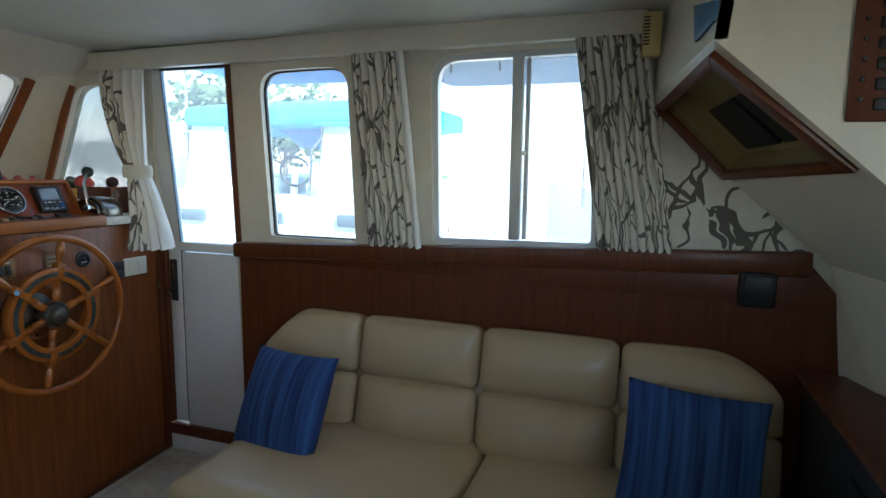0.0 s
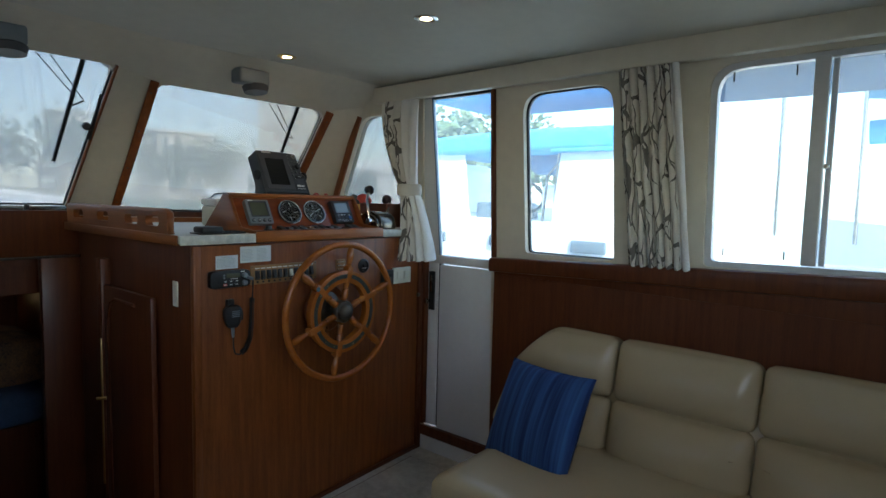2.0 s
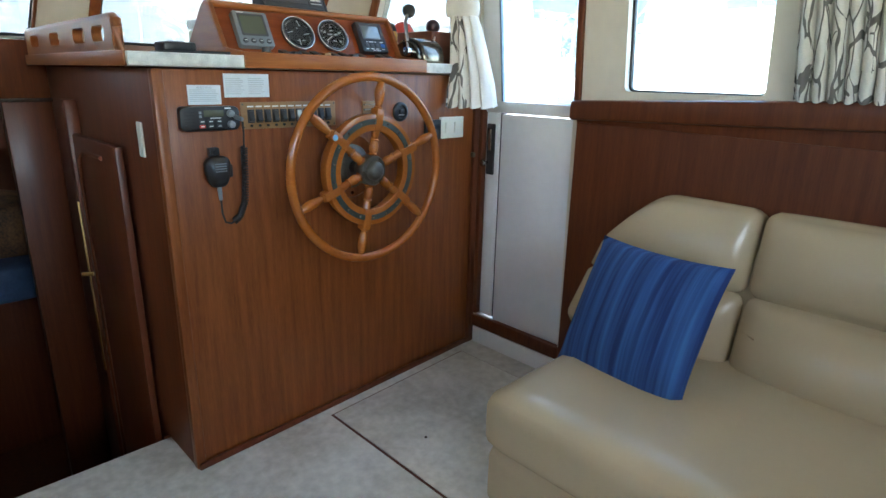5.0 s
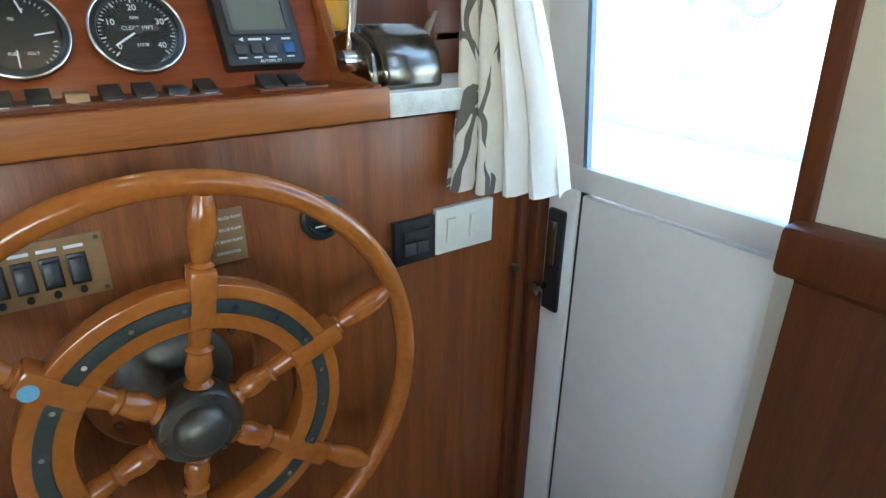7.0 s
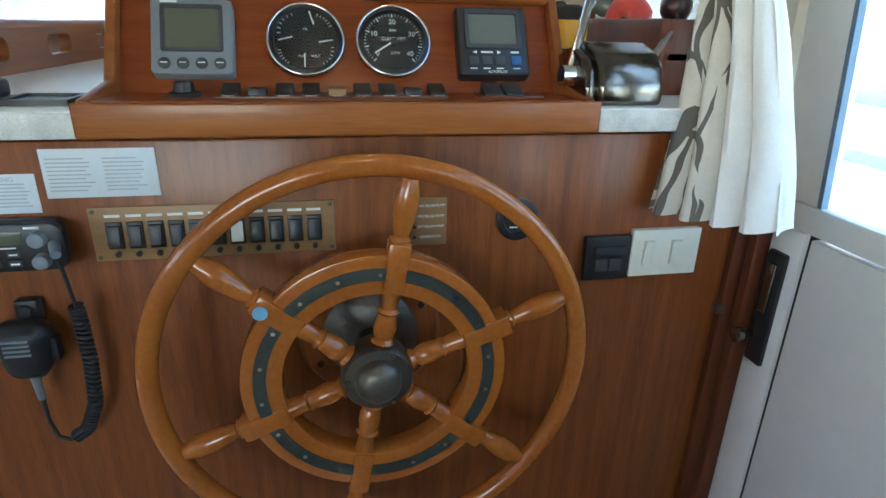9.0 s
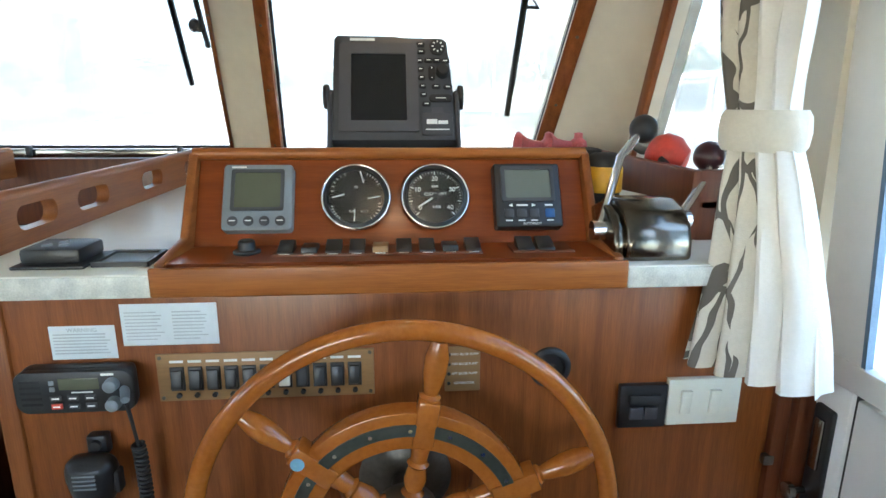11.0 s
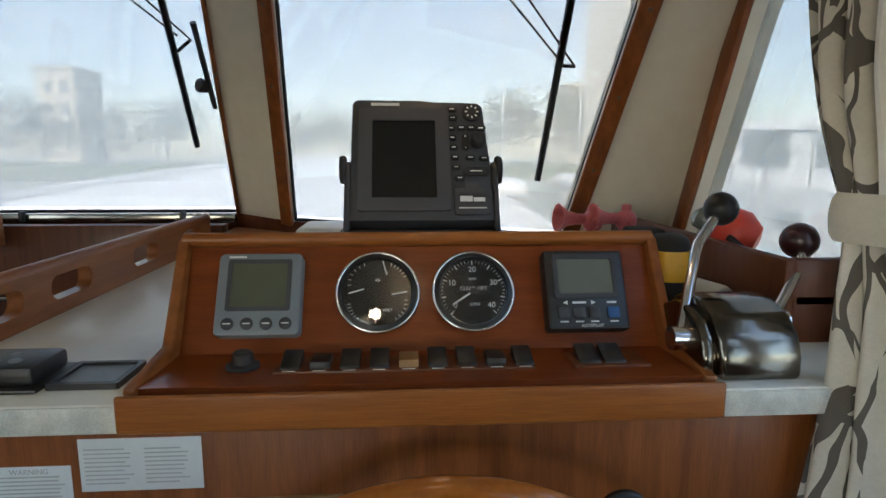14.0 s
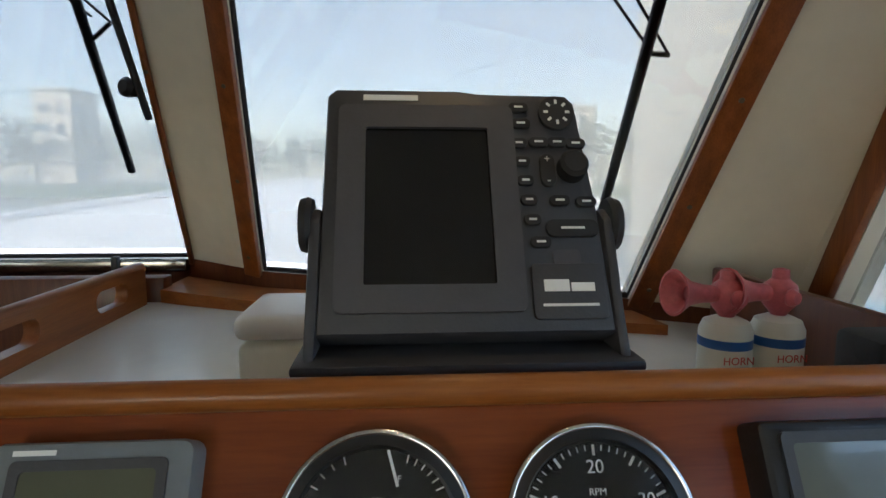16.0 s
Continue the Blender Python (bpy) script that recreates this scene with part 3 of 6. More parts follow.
# side window ahead of the door
t = thing("window_4", (-0.47, W, 1.30), "raked corner side window with teak front trim", "window", kind="structure")
part("pane", prism(WIN_FWD, 0.03, 0.035, wall_m(0, W, 0)), SMOKED, t, smooth=False).visible_shadow = False
part("sunscreen", prism([(-0.9, 1.2), (-0.1, 1.2), (-0.1, 2.0), (-0.55, 2.0)], 0.11, 0.111, wall_m(0, W, 0)), SCREENCLOTH, t, "translucent white mesh sunscreen", smooth=False).visible_shadow = False
part("trim", bevel(slab([(-0.765, W, 1.29), (-0.50, W, 1.895), (-0.545, W, 1.915), (-0.81, W, 1.29)], (0, -0.016, 0)), 0.003), TEAK_V, t, "varnished teak window trim")

# window 5: fixed, window 6: sliding
t = thing("window_5", (0.86, W, 1.19), "fixed side window with rounded upper corners", "window", kind="structure")
part("pane", prism(WIN_2, 0.035, 0.04, wall_m(0, W, 0)), GLASS, t, smooth=False).visible_shadow = False
inner = [((x - 0.845) * 0.97 + 0.845, (z - 1.56) * 0.985 + 1.56) for x, z in WIN_2]
part("seal", ring_plate(WIN_2, inner, 0.028, 0.045, wall_m(0, W, 0)), SOFT_BLACK, t, "dark rubber seal")
t = thing("window_6", (1.76, W, 1.20), "white aluminium sliding side window", "window", kind="structure")
inner = [((x - 1.76) * 0.93 + 1.76, (z - 1.58) * 0.945 + 1.58) for x, z in WIN_3]
part("frame", ring_plate(WIN_3, inner, 0.015, 0.055, wall_m(0, W, 0)), ALU, t)
part("pane", box(1.47, 1.79, W + 0.035, W + 0.039, 1.24, 1.93, 0), GLASS, t, smooth=False).visible_shadow = False
part("pane", box(1.79, 2.07, W + 0.045, W + 0.049, 1.24, 1.93, 0), GLASS, t, smooth=False).visible_shadow = False
part("mullion", box(1.755, 1.80, W + 0.01, W + 0.04, 1.23, 1.94, 0.004), ALU, t)
part("mullion", box(1.803, 1.822, W + 0.04, W + 0.055, 1.23, 1.94, 0.003), ALU, t)
part("latch", lathe([(0.004, 0), (0.01, 0.004), (0.008, 0.014)], axis((1.81, W + 0.01, 1.57), (1.81, W - 0.02, 1.57))), STEEL, t, "small steel window latch")
for x in (1.50, 1.70):
    part("stop", box(x, x + 0.004, W + 0.02, W + 0.03, 1.885, 1.92, 0.001), BLACK, t)
    part("stop", box(x, x + 0.004, W + 0.02, W + 0.03, 1.245, 1.275, 0.001), BLACK, t)

# the valance along the head of the windows
solo("trim_valance", bevel(slab([(-0.36, W, 1.957), (2.24, W, 1.975), (2.24, W, 2.075), (-0.36, W, 2.045)], (0, -0.045, 0)), 0.008), GELCOAT, "cream valance board above the side windows", "trim", kind="structure")

# sliding door
t = thing("door_1", (0.25, W, 0.12), "white sliding side door with a tall window, shut", "door", kind="structure")
D0, D1 = W + 0.012, W + 0.045
part("door_panel", box(0.115, 0.505, D0, D1, 0.19, 1.085, 0.004), WHITE, t)
part("front_jamb", box(0.016, 0.036, W - 0.014, W + 0.02, 0.20, 1.10, 0.003), TEAK_DARK, t, "dark teak front jamb")
part("stile", box(0.036, 0.105, D0, D1, 0.20, 1.09, 0.004), WHITE, t)
part("groove", box(0.104, 0.116, D0 + 0.008, D1 - 0.004, 0.20, 1.09, 0), SOFT_BLACK, t, "black gap between stile and panel")
part("lock_rail", box(0.02, 0.50, D0 - 0.003, D1, 1.09, 1.135, 0.006), WHITE, t)
part("window_frame", slab([(0.02, D0, 1.135), (0.11, D0, 1.135), (0.03, D0, 1.975), (-0.04, D0, 1.975)], (0, 0.03, 0)), WHITE, t)
part("seal", slab([(0.11, D0, 1.135), (0.118, D0, 1.135), (0.038, D0, 1.965), (0.03, D0, 1.965)], (0, 0.012, 0)), SEAL_BLUE, t, "blue edge film beside the glass")
part("top_rail", box(-0.03, 0.46, D0, D1, 1.955, 1.98, 0.003), SOFT_BLACK, t)
part("pane", slab([(0.10, D0 + 0.015, 1.13), (0.48, D0 + 0.015, 1.13), (0.44, D0 + 0.015, 1.96), (0.03, D0 + 0.015, 1.96)], (0, 0.005, 0)), GLASS, t, smooth=False).visible_shadow = False
part("jamb", bevel(slab([(0.462, W - 0.012, 1.14), (0.488, W - 0.012, 1.14), (0.452, W - 0.012, 1.965), (0.428, W - 0.012, 1.965)], (0, 0.055, 0)), 0.003), TEAK_DARK, t, "dark teak door jamb")
h = part("handle", box(0.045, 0.085, D0 - 0.008, D0 + 0.004, 0.835, 1.045, 0.004), BLACK, t, "black flush handle plate with a steel knob")
part("grip", box(0.056, 0.074, D0 - 0.014, D0 - 0.006, 0.935, 1.025, 0.003), STEEL, h)
part("knob", lathe([(0.006, 0), (0.006, 0.02), (0.014, 0.024), (0.014, 0.034), (0.008, 0.038)], axis((0.052, D0 - 0.006, 0.885), (0.052, D0 - 0.05, 0.885)), 16), STEEL, h)
part("threshold", box(0.0, 0.50, W - 0.01, W + 0.06, 0.135, 0.19, 0.006), TEAK_DARK, t, "worn teak threshold")
part("step_edge", box(0.015, 0.52, W - 0.008, W + 0.06, 0.0, 0.134, 0.004), WHITE, t, "white sill below the threshold")

# port side and aft closing walls behind the camera; openings assumed, sized to admit daylight
P1 = [(0.3, 1.5), (0.9, 1.5), (0.9, 1.85), (0.3, 1.85)]
P2 = [(1.5, 1.5), (2.1, 1.5), (2.1, 1.85), (1.5, 1.85)]
solo("wall_port", wall_with_holes(-1.6, 3.3, 0, 2.2, -2.2, -0.06, [P1, P2]), GELCOAT, "cream unseen cabin side wall with two invented daylight openings", "wall", kind="structure", smooth=False)
bm = wall_with_holes(-2.25, 1.6, 0, 2.2, 0, 0.06, [[(-1.3, 1.3), (0.05, 1.3), (0.05, 1.95), (-1.3, 1.95)]])
bmesh.ops.transform(bm, verts=bm.verts[:], matrix=Matrix.Translation((3.2, 0, 0)) @ Matrix.Rotation(radians(90), 4, "Z"))
solo("wall_aft", bm, GELCOAT, "cream aft bulkhead with a window", "wall", kind="structure", smooth=False)

# Unseen slab added astern so no direct sun enters the aft window.
solo("sun_block_aft", box(3.27, 3.98, -2.3, 1.4, 2.10, 2.18, 0.01), GELCOAT, "unseen cream slab added aft to block sun from the aft window", "roof", kind="structure")

# ---- saloon: panelling, stair box ----
solo("trim_panelling", box(0.49, 2.98, W - 0.022, W - 0.002, 0.02, 1.10, 0.002), TEAK_DARK, "dark teak panelling behind the settee", "panelling", kind="structure", smooth=False)
solo("trim_sill", join(bevel(slab([(0.468, W - 0.045, 1.088), (2.80, W - 0.045, 1.16), (2.80, W - 0.045, 1.245), (0.468, W - 0.045, 1.155)], (0, 0.05, 0)), 0.01), bevel(slab([(0.49, W - 0.024, 1.08), (2.93, W - 0.024, 1.05), (2.80, W - 0.024, 1.20), (0.49, W - 0.024, 1.12)], (0, 0.02, 0)), 0.002)), TEAK_DARK, "dark varnished teak sill cap under the windows", "sill", kind="structure")

# sloping underside of the stair to the upper deck, with a teak-framed niche
SL = [(2.262, 1.27, 1.765), (2.40, 0.65, 1.825)]
SH = [(2.86, 1.27, 1.20), (3.15, 0.65, 1.15)]
N4 = [(2.285, 1.235, 1.735), (2.52, 1.235, 1.49), (2.745, 0.68, 1.515), (2.405, 0.68, 1.805)]
bm = bmesh.new()
ov = [bm.verts.new(p) for p in (SL[0], SH[0], SH[1], SL[1])]
iv = [bm.verts.new(p) for p in N4]
for i in range(4):
    bm.faces.new((ov[i], ov[(i + 1) % 4], iv[(i + 1) % 4], iv[i]))
stair = thing("wall_stair_box", (2.7, 0.9, 1.2), "cream moulded underside of the stair box", "stair box", kind="structure")
part("soffit", bm, GELCOAT, stair, smooth=False)
part("cheek", slab([SL[1], SH[1], (3.2, 0.65, 1.12), (3.2, 0.65, 2.12), (2.43, 0.65, 2.12)], (0, 0.03, 0)), GELCOAT, stair, smooth=False)
part("riser_panel", slab([SL[1], SL[0], (2.30, 1.27, 2.12), (2.43, 0.65, 2.12)], (0.03, 0, 0)), GELCOAT, stair, smooth=False)
part("end_panel", slab([(2.86, 1.27, 1.20), (3.15, 0.65, 1.15), (3.2, 0.65, 0.0), (3.0, 1.27, 0.0)], (0.04, 0, 0)), GELCOAT, stair, smooth=False)
t = thing("wall_niche", (2.5, 0.95, 1.5), "teak-framed niche with ochre lining in the stair box", "niche")
NV = [Vector(p) for p in N4]
nn = (NV[1] - NV[0]).cross(NV[3] - NV[0]).normalized()
if nn.z < 0:
    nn = -nn
mid = sum(NV, Vector()) / 4
for i in range(4):
    a, b = NV[i], NV[(i + 1) % 4]
    ai, bi = a + (mid - a) * 0.16, b + (mid - b) * 0.16
    part("frame_rail", bevel(slab([a - nn * 0.02, b - nn * 0.02, bi - nn * 0.02, ai - nn * 0.02], nn * 0.035), 0.003), TEAK_DARK, t, "dark teak frame rail")
    part("lining", slab([ai, bi, bi + nn * 0.08, ai + nn * 0.08], (ai - mid) * 0.03), OCHRE, t, "ochre niche lining", smooth=False)
part("back", slab([p + (mid - p) * 0.12 + nn * 0.08 for p in NV], nn * 0.01), OCHRE, t, smooth=False)
q = [p + nn * 0.066 for p in NV]
# Two near-black sheets paint the shade inside the open compartments.
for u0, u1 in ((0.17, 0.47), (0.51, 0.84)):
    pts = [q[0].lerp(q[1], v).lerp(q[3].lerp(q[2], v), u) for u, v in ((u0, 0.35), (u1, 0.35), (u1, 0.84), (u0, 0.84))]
    part("compartment_shade", slab(pts, nn * 0.012), SHADE_BLACK, t, "flat near-black sheet standing in for a shaded compartment", smooth=False)
t = thing("switch_panel", (2.72, 0.64, 1.58), "brown breaker panel with rows of small switches", "panel")
part("plate", bevel(slab([(2.69, 0.645, 1.62), (2.95, 0.645, 1.62), (2.95, 0.645, 2.02), (2.69, 0.645, 2.02)], (0, -0.008, 0)), 0.003), TEAK_DARK, t)
for r in range(7):
    part("indicator", lathe([(0.006, 0), (0.004, 0.004)], axis((2.715, 0.637, 1.67 + r * 0.045), (2.715, 0.6, 1.67 + r * 0.045)), 10), BLACK, t)
    part("breaker", box(2.74, 2.785, 0.628, 0.638, 1.645 + r * 0.045, 1.672 + r * 0.045, 0.003), BLACK, t)
t = thing("blue_print", (2.39, 0.70, 1.86), "small dark blue mounted print with corner screws", "picture")
part("board", bevel(slab([(2.364, 0.78, 1.941), (2.408, 0.655, 1.918), (2.406, 0.655, 1.87), (2.372, 0.78, 1.846)], (-0.010, -0.003, 0)), 0.002), BLUE_PIC, t)
t = thing("smoke_alarm", (2.253, W - 0.04, 1.89), "yellowed plastic alarm box with slotted grille", "alarm")
part("case", box(2.222, 2.284, 1.185, 1.232, 1.893, 2.04, 0.006), BUFF, t)
for k in range(9):
    part("slot", box(2.226, 2.246, 1.182, 1.1855, 1.93 + k * 0.011, 1.935 + k * 0.011, 0), SOFT_BLACK, t, smooth=False)
t = thing("wall_speaker", (2.64, W - 0.025, 1.05), "small black wall speaker on the panelling", "speaker")
part("case", box(2.585, 2.70, W - 0.052, W - 0.022, 1.045, 1.17, 0.012, 3), SOFT_BLACK, t)
part("grille", box(2.60, 2.685, W - 0.056, W - 0.050, 1.06, 1.155, 0.004), BLACK, t)
# Added block: its near-black colour stands in for the corner's deep shade.
t = thing("dark_corner_block", (2.95, 0.7, 0), "added near-black block standing in for the dim corner beside the settee", "locker")
part("body", box(2.80, 3.1, 0.15, 1.22, 0.0, 0.81, 0.01), SHADE_BLACK, t)
part("lid", box(2.785, 3.1, 0.13, 1.225, 0.812, 0.84, 0.008, 3), TEAK_DARK, t, "dark teak top of the added block")
part("door", box(2.788, 2.80, 0.22, 0.68, 0.08, 0.74, 0.004), SHADE_BLACK, t)


t = thing("floor_hatch", (0.4, 0.8, 0), "worn beige hatch board in the floor", "hatch", kind="structure")
part("board", floor_rise(box(0.06, 0.74, 0.475, 1.148, 0.0, 0.006, 0.002)), CARPET, t)
for a in ((0.052, 0.748, 0.467, 0.475), (0.052, 0.748, 1.148, 1.154), (0.052, 0.06, 0.475, 1.148)):
    part("gap", floor_rise(box(a[0], a[1], a[2], a[3], 0.0, 0.0015, 0)), TEAK_DARK, t, smooth=False)
part("screw", floor_rise(lathe([(0.006, 0.005), (0.005, 0.008)], Matrix.Translation((0.40, 0.62, 0)), 8)), BRONZE, t)

# ---- settee ----
def cushion(x0, x1, y0, y1, z0, z1, puff, m=None, n=14, corner=0.05):
    """A stuffed block with swollen faces."""
    bm = bmesh.new()
    bmesh.ops.create_cube(bm, size=2)
    bmesh.ops.subdivide_edges(bm, edges=bm.edges[:], cuts=n, use_grid_fill=True)
    h = Vector(((x1 - x0) / 2, (y1 - y0) / 2, (z1 - z0) / 2))
    c = Vector(((x0 + x1) / 2, (y0 + y1) / 2, (z0 + z1) / 2))
    r = min(corner, min(h) * 0.95)
    for v in bm.verts:
        s = v.co.copy()
        p = Vector((s.x * h.x, s.y * h.y, s.z * h.z))
        core = Vector([max(-h[i] + r, min(h[i] - r, p[i])) for i in range(3)])
        d = p - core
        p = core + d.normalized() * r if d.length > 1e-6 else p
        for i in range(3):
            j, k = (i + 1) % 3, (i + 2) % 3
            if abs(abs(s[i]) - 1) < 1e-4:
                p[i] += math.copysign(puff[i] * (1 - s[j] ** 2) * (1 - s[k] ** 2), s[i])
        v.co = p + c
    if m:
        bmesh.ops.transform(bm, verts=bm.verts[:], matrix=m)
    return bm


sofa = thing("settee", (1.75, 0.85, 0), "beige leather four-panel settee with teak plinth", "sofa")
part("plinth", box(0.88, 2.72, 0.56, 1.22, 0.0, 0.09, 0.01), TEAK_DARK, sofa, "dark teak plinth")
part("base", cushion(0.79, 2.76, 0.46, 1.22, 0.09, 0.30, (0.0, 0.01, 0.0), corner=0.05), LEATHER, sofa)
for x0, x1 in ((0.79, 1.735), (1.745, 2.76)):
    part("seat_cushion", cushion(x0, x1, 0.445, 1.16, 0.285, 0.455, (0.004, 0.01, 0.014), corner=0.045), LEATHER, sofa)
XS = (0.615, 1.168, 1.688, 2.21, 2.74)
lean = Matrix.Translation((0, 1.07, 0.43)) @ Matrix.Rotation(radians(-14), 4, "X") @ Matrix.Translation((0, -1.07, -0.43))
part("back_shell", box(0.80, 2.66, 1.085, 1.17, 0.2, 0.80, 0.03, 3, m=lean), LEATHER, sofa)
for k in range(4):
    x0, x1 = XS[k] + 0.003, XS[k + 1] - 0.003
    for z0, z1 in ((0.40, 0.665), (0.655, 0.905)):
        bm = cushion(x0, x1, 1.04, 1.18, z0, z1, (0.0, 0.056, 0.004), None, 16, 0.040)
        for v in bm.verts:
            e = 0.0
            if z0 < 0.5 and v.co.z < 0.55:
                sx = (2 * v.co.x - x0 - x1) / (x1 - x0)
                v.co.z += 0.045 * abs(sx) ** 3 - 0.01
            if k == 0:
                e = max(0, (0.92 - v.co.x) / 0.26)
                s = 1
            if k == 3:
                e = max(0, (v.co.x - 2.48) / 0.26)
                s = -1
            if e > 0:
                up = max(0, (v.co.z - 0.60) / 0.30)
                v.co.z -= 0.13 * e ** 2.2 * up
                v.co.x += s * 0.10 * e * max(0, (v.co.z - 0.42) / 0.42) if k == 0 else 0
        bmesh.ops.transform(bm, verts=bm.verts[:], matrix=lean)
        part("back_panel", bm, LEATHER, sofa)


def pillow(name, m, size, label):
    bm = bmesh.new()
    n = 22
    uvl = bm.loops.layers.uv.new("UVMap")
    grid = {}
    for side in (1, -1):
        for i in range(n + 1):
            for j in range(n + 1):
                u, v = 2 * i / n - 1, 2 * j / n - 1
                rim = abs(u) == 1 or abs(v) == 1
                if rim and side == -1:
                    grid[side, i, j] = grid[1, i, j]
                    continue
                pin = 1 - 0.06 * (1 - u * u) * abs(v) ** 3 - 0.0
                pin2 = 1 - 0.06 * (1 - v * v) * abs(u) ** 3
                h = 0.075 * ((1 - u ** 2) * (1 - v ** 2)) ** 0.45
                h += 0.005 * noise.noise(Vector((u * 3, v * 3, side * 5)))* (1 - max(abs(u), abs(v)))
                grid[side, i, j] = bm.verts.new((u * size / 2 * pin2, v * size / 2 * pin, side * h))
        for i in range(n):
            for j in range(n):
                idx = ((i, j), (i + 1, j), (i + 1, j + 1), (i, j + 1))
                f = bm.faces.new([grid[side, a, b] for a, b in idx])
                for lp, (a, b) in zip(f.loops, idx):
                    lp[uvl].uv = (a / n, b / n)
    bmesh.ops.transform(bm, verts=bm.verts[:], matrix=m)
    return solo(name, bm, CUSHION, label, "cushion", group="scatter cushions")


pillow("scatter_cushion", place_m((0.985, 0.862, 0.595), (0.97, -0.16, 0.02), (0.11, 0.42, 0.90)), 0.41, "blue striped square cushion leaning on the settee back")
pillow("scatter_cushion", place_m((2.44, 0.86, 0.635), (0.98, 0.05, -0.09), (0.10, 0.36, 0.93)), 0.42, "dark blue striped cushion leaning on the settee back")

# a grey upholstered stool that only shows its top
st = thing("upholstered_stool", (1.68, -0.1, 0), "grey fabric stool with rounded edges", "stool")
STOOL = mat("grey_fabric", (0.22, 0.23, 0.26), 0.9, 0, 0.1, 30, (1, 1, 1), 0.2, 500)
part("seat", cushion(1.44, 1.92, -0.24, 0.05, 0.16, 0.45, (0.005, 0.005, 0.012), corner=0.06), STOOL, st)
part("base", box(1.48, 1.88, -0.20, 0.01, 0.0, 0.17, 0.01), STOOL, st)


# ---- curtains ----
def curtain(name, top, bottom, y, z1, z0, label, pleats, amp, waist=None, lining=0.16, flare=0.0, ys=None):
    """A hanging pleated cloth between two spans of x; waist: height and span where a band gathers it."""
    t = thing(name, ((bottom[0] + bottom[1]) / 2, y, z0), label, "curtain")

    def span(s):
        z = z1 + (z0 - z1) * s
        if not waist:
            w = s
            return top[0] * (1 - w) + bottom[0] * w, top[1] * (1 - w) + bottom[1] * w, z
        ws = (z1 - waist[0]) / (z1 - z0)
        a, b, w = (top, waist[1:], s / ws) if s < ws else (waist[1:], bottom, (s - ws) / (1 - ws))
        w = w ** 1.7 if s < ws else w ** 0.75
        return a[0] * (1 - w) + b[0] * w, a[1] * (1 - w) + b[1] * w, z

    def cloth(u0, u1, nu, material, pname, plabel, out=0.0):
        bm = bmesh.new()
        uvl = bm.loops.layers.uv.new("UVMap")
        nv = 44
        rows = []
        for j in range(nv + 1):
            s = j / nv
            xa, xb, z = span(s)
            row = []
            for i in range(nu + 1):
                u = u0 + (u1 - u0) * i / nu
                a = amp * (0.8 + 0.4 * noise.noise(Vector((u * 7, s * 2, 3)))) * (1 + flare * s)
                ph = u * pleats * 2 * math.pi + 0.9 * noise.noise(Vector((u * 3, s * 3, 1)))
                x = xa + (xb - xa) * u + 0.35 * a * math.cos(ph)
                yb = y
                if ys:
                    ws = (z1 - waist[0]) / (z1 - z0)
                    p, q, w = (ys[0], ys[1], s / ws) if s < ws else (ys[1], ys[2], (s - ws) / (1 - ws))
                    yb = (p[0] * (1 - w) + q[0] * w) * (1 - u) + (p[1] * (1 - w) + q[1] * w) * u
                yy = yb + a * math.sin(ph) + out + 0.006 * noise.noise(Vector((u * 9, s * 6, 8)))
                row.append((bm.verts.new((x, yy, z + (0.006 * math.sin(ph) if j == nv else 0))), (u * pleats * 0.075 * 2.0, z)))
            rows.append(row)
        for a, b in zip(rows, rows[1:]):
            for i in range(nu):
                q = (a[i], a[i + 1], b[i + 1], b[i])
                f = bm.faces.new([v for v, _ in q])
                for lp, (_, uv) in zip(f.loops, q):
                    lp[uvl].uv = uv
        bm.normal_update()
        g = bmesh.ops.extrude_face_region(bm, geom=bm.faces[:])
        bmesh.ops.translate(bm, verts=[v for v in g["geom"] if isinstance(v, bmesh.types.BMVert)], vec=(0, 0.002, 0))
        part(pname, bm, material, t, plabel)
    cloth(0.0, 1 - lining, int(pleats * 12), CURTAIN, "printed_cloth", "")
    if lining > 0:
        cloth(1 - lining, 1.0, max(16, int(pleats * 4)), LINING, "lining_edge", "turned-back white lining edge", -0.004)
    return t, span


c1, _ = curtain("tied_curtain", (-0.27, 0.0), (0.012, 0.165), 1.18, 1.955, 1.115, "twig-print curtain gathered by a tie band", 4.6, 0.015, (1.475, -0.03, 0.05), 0.42, 1.0, ((1.21, 1.23), (1.115, 1.175), (1.055, 1.195)))
part("tie_band", torus(Matrix.Translation((0.010, 1.145, 1.475)) @ Matrix.Rotation(radians(35), 4, "Z") @ Matrix.Diagonal((1.0, 0.5, 1, 1)), 0.058, 0.008, 40, 8, 3.8), CURTAIN, c1, "printed tie band")
curtain("side_curtain", (1.08, 1.32), (1.165, 1.405), 1.225, 1.965, 1.185, "twig-print curtain hanging between two windows", 7, 0.014, None, 0.14)
curtain("side_curtain", (1.99, 2.235), (2.10, 2.36), 1.222, 1.975, 1.222, "twig-print curtain bunched beside the stair box", 9, 0.013, None, 0.0)
bm = bmesh.new()
uvl = bm.loops.layers.uv.new("UVMap")
tri = [(2.245, 1.80), (2.34, 1.235), (2.79, 1.235)]
f = bm.faces.new([bm.verts.new((x, 1.255, z)) for x, z in tri])
for lp, p in zip(f.loops, tri):
    lp[uvl].uv = (p[0] * 0.8, p[1])
g = bmesh.ops.extrude_face_region(bm, geom=[f])
bmesh.ops.translate(bm, verts=[v for v in g["geom"] if isinstance(v, bmesh.types.BMVert)], vec=(0, 0.003, 0))
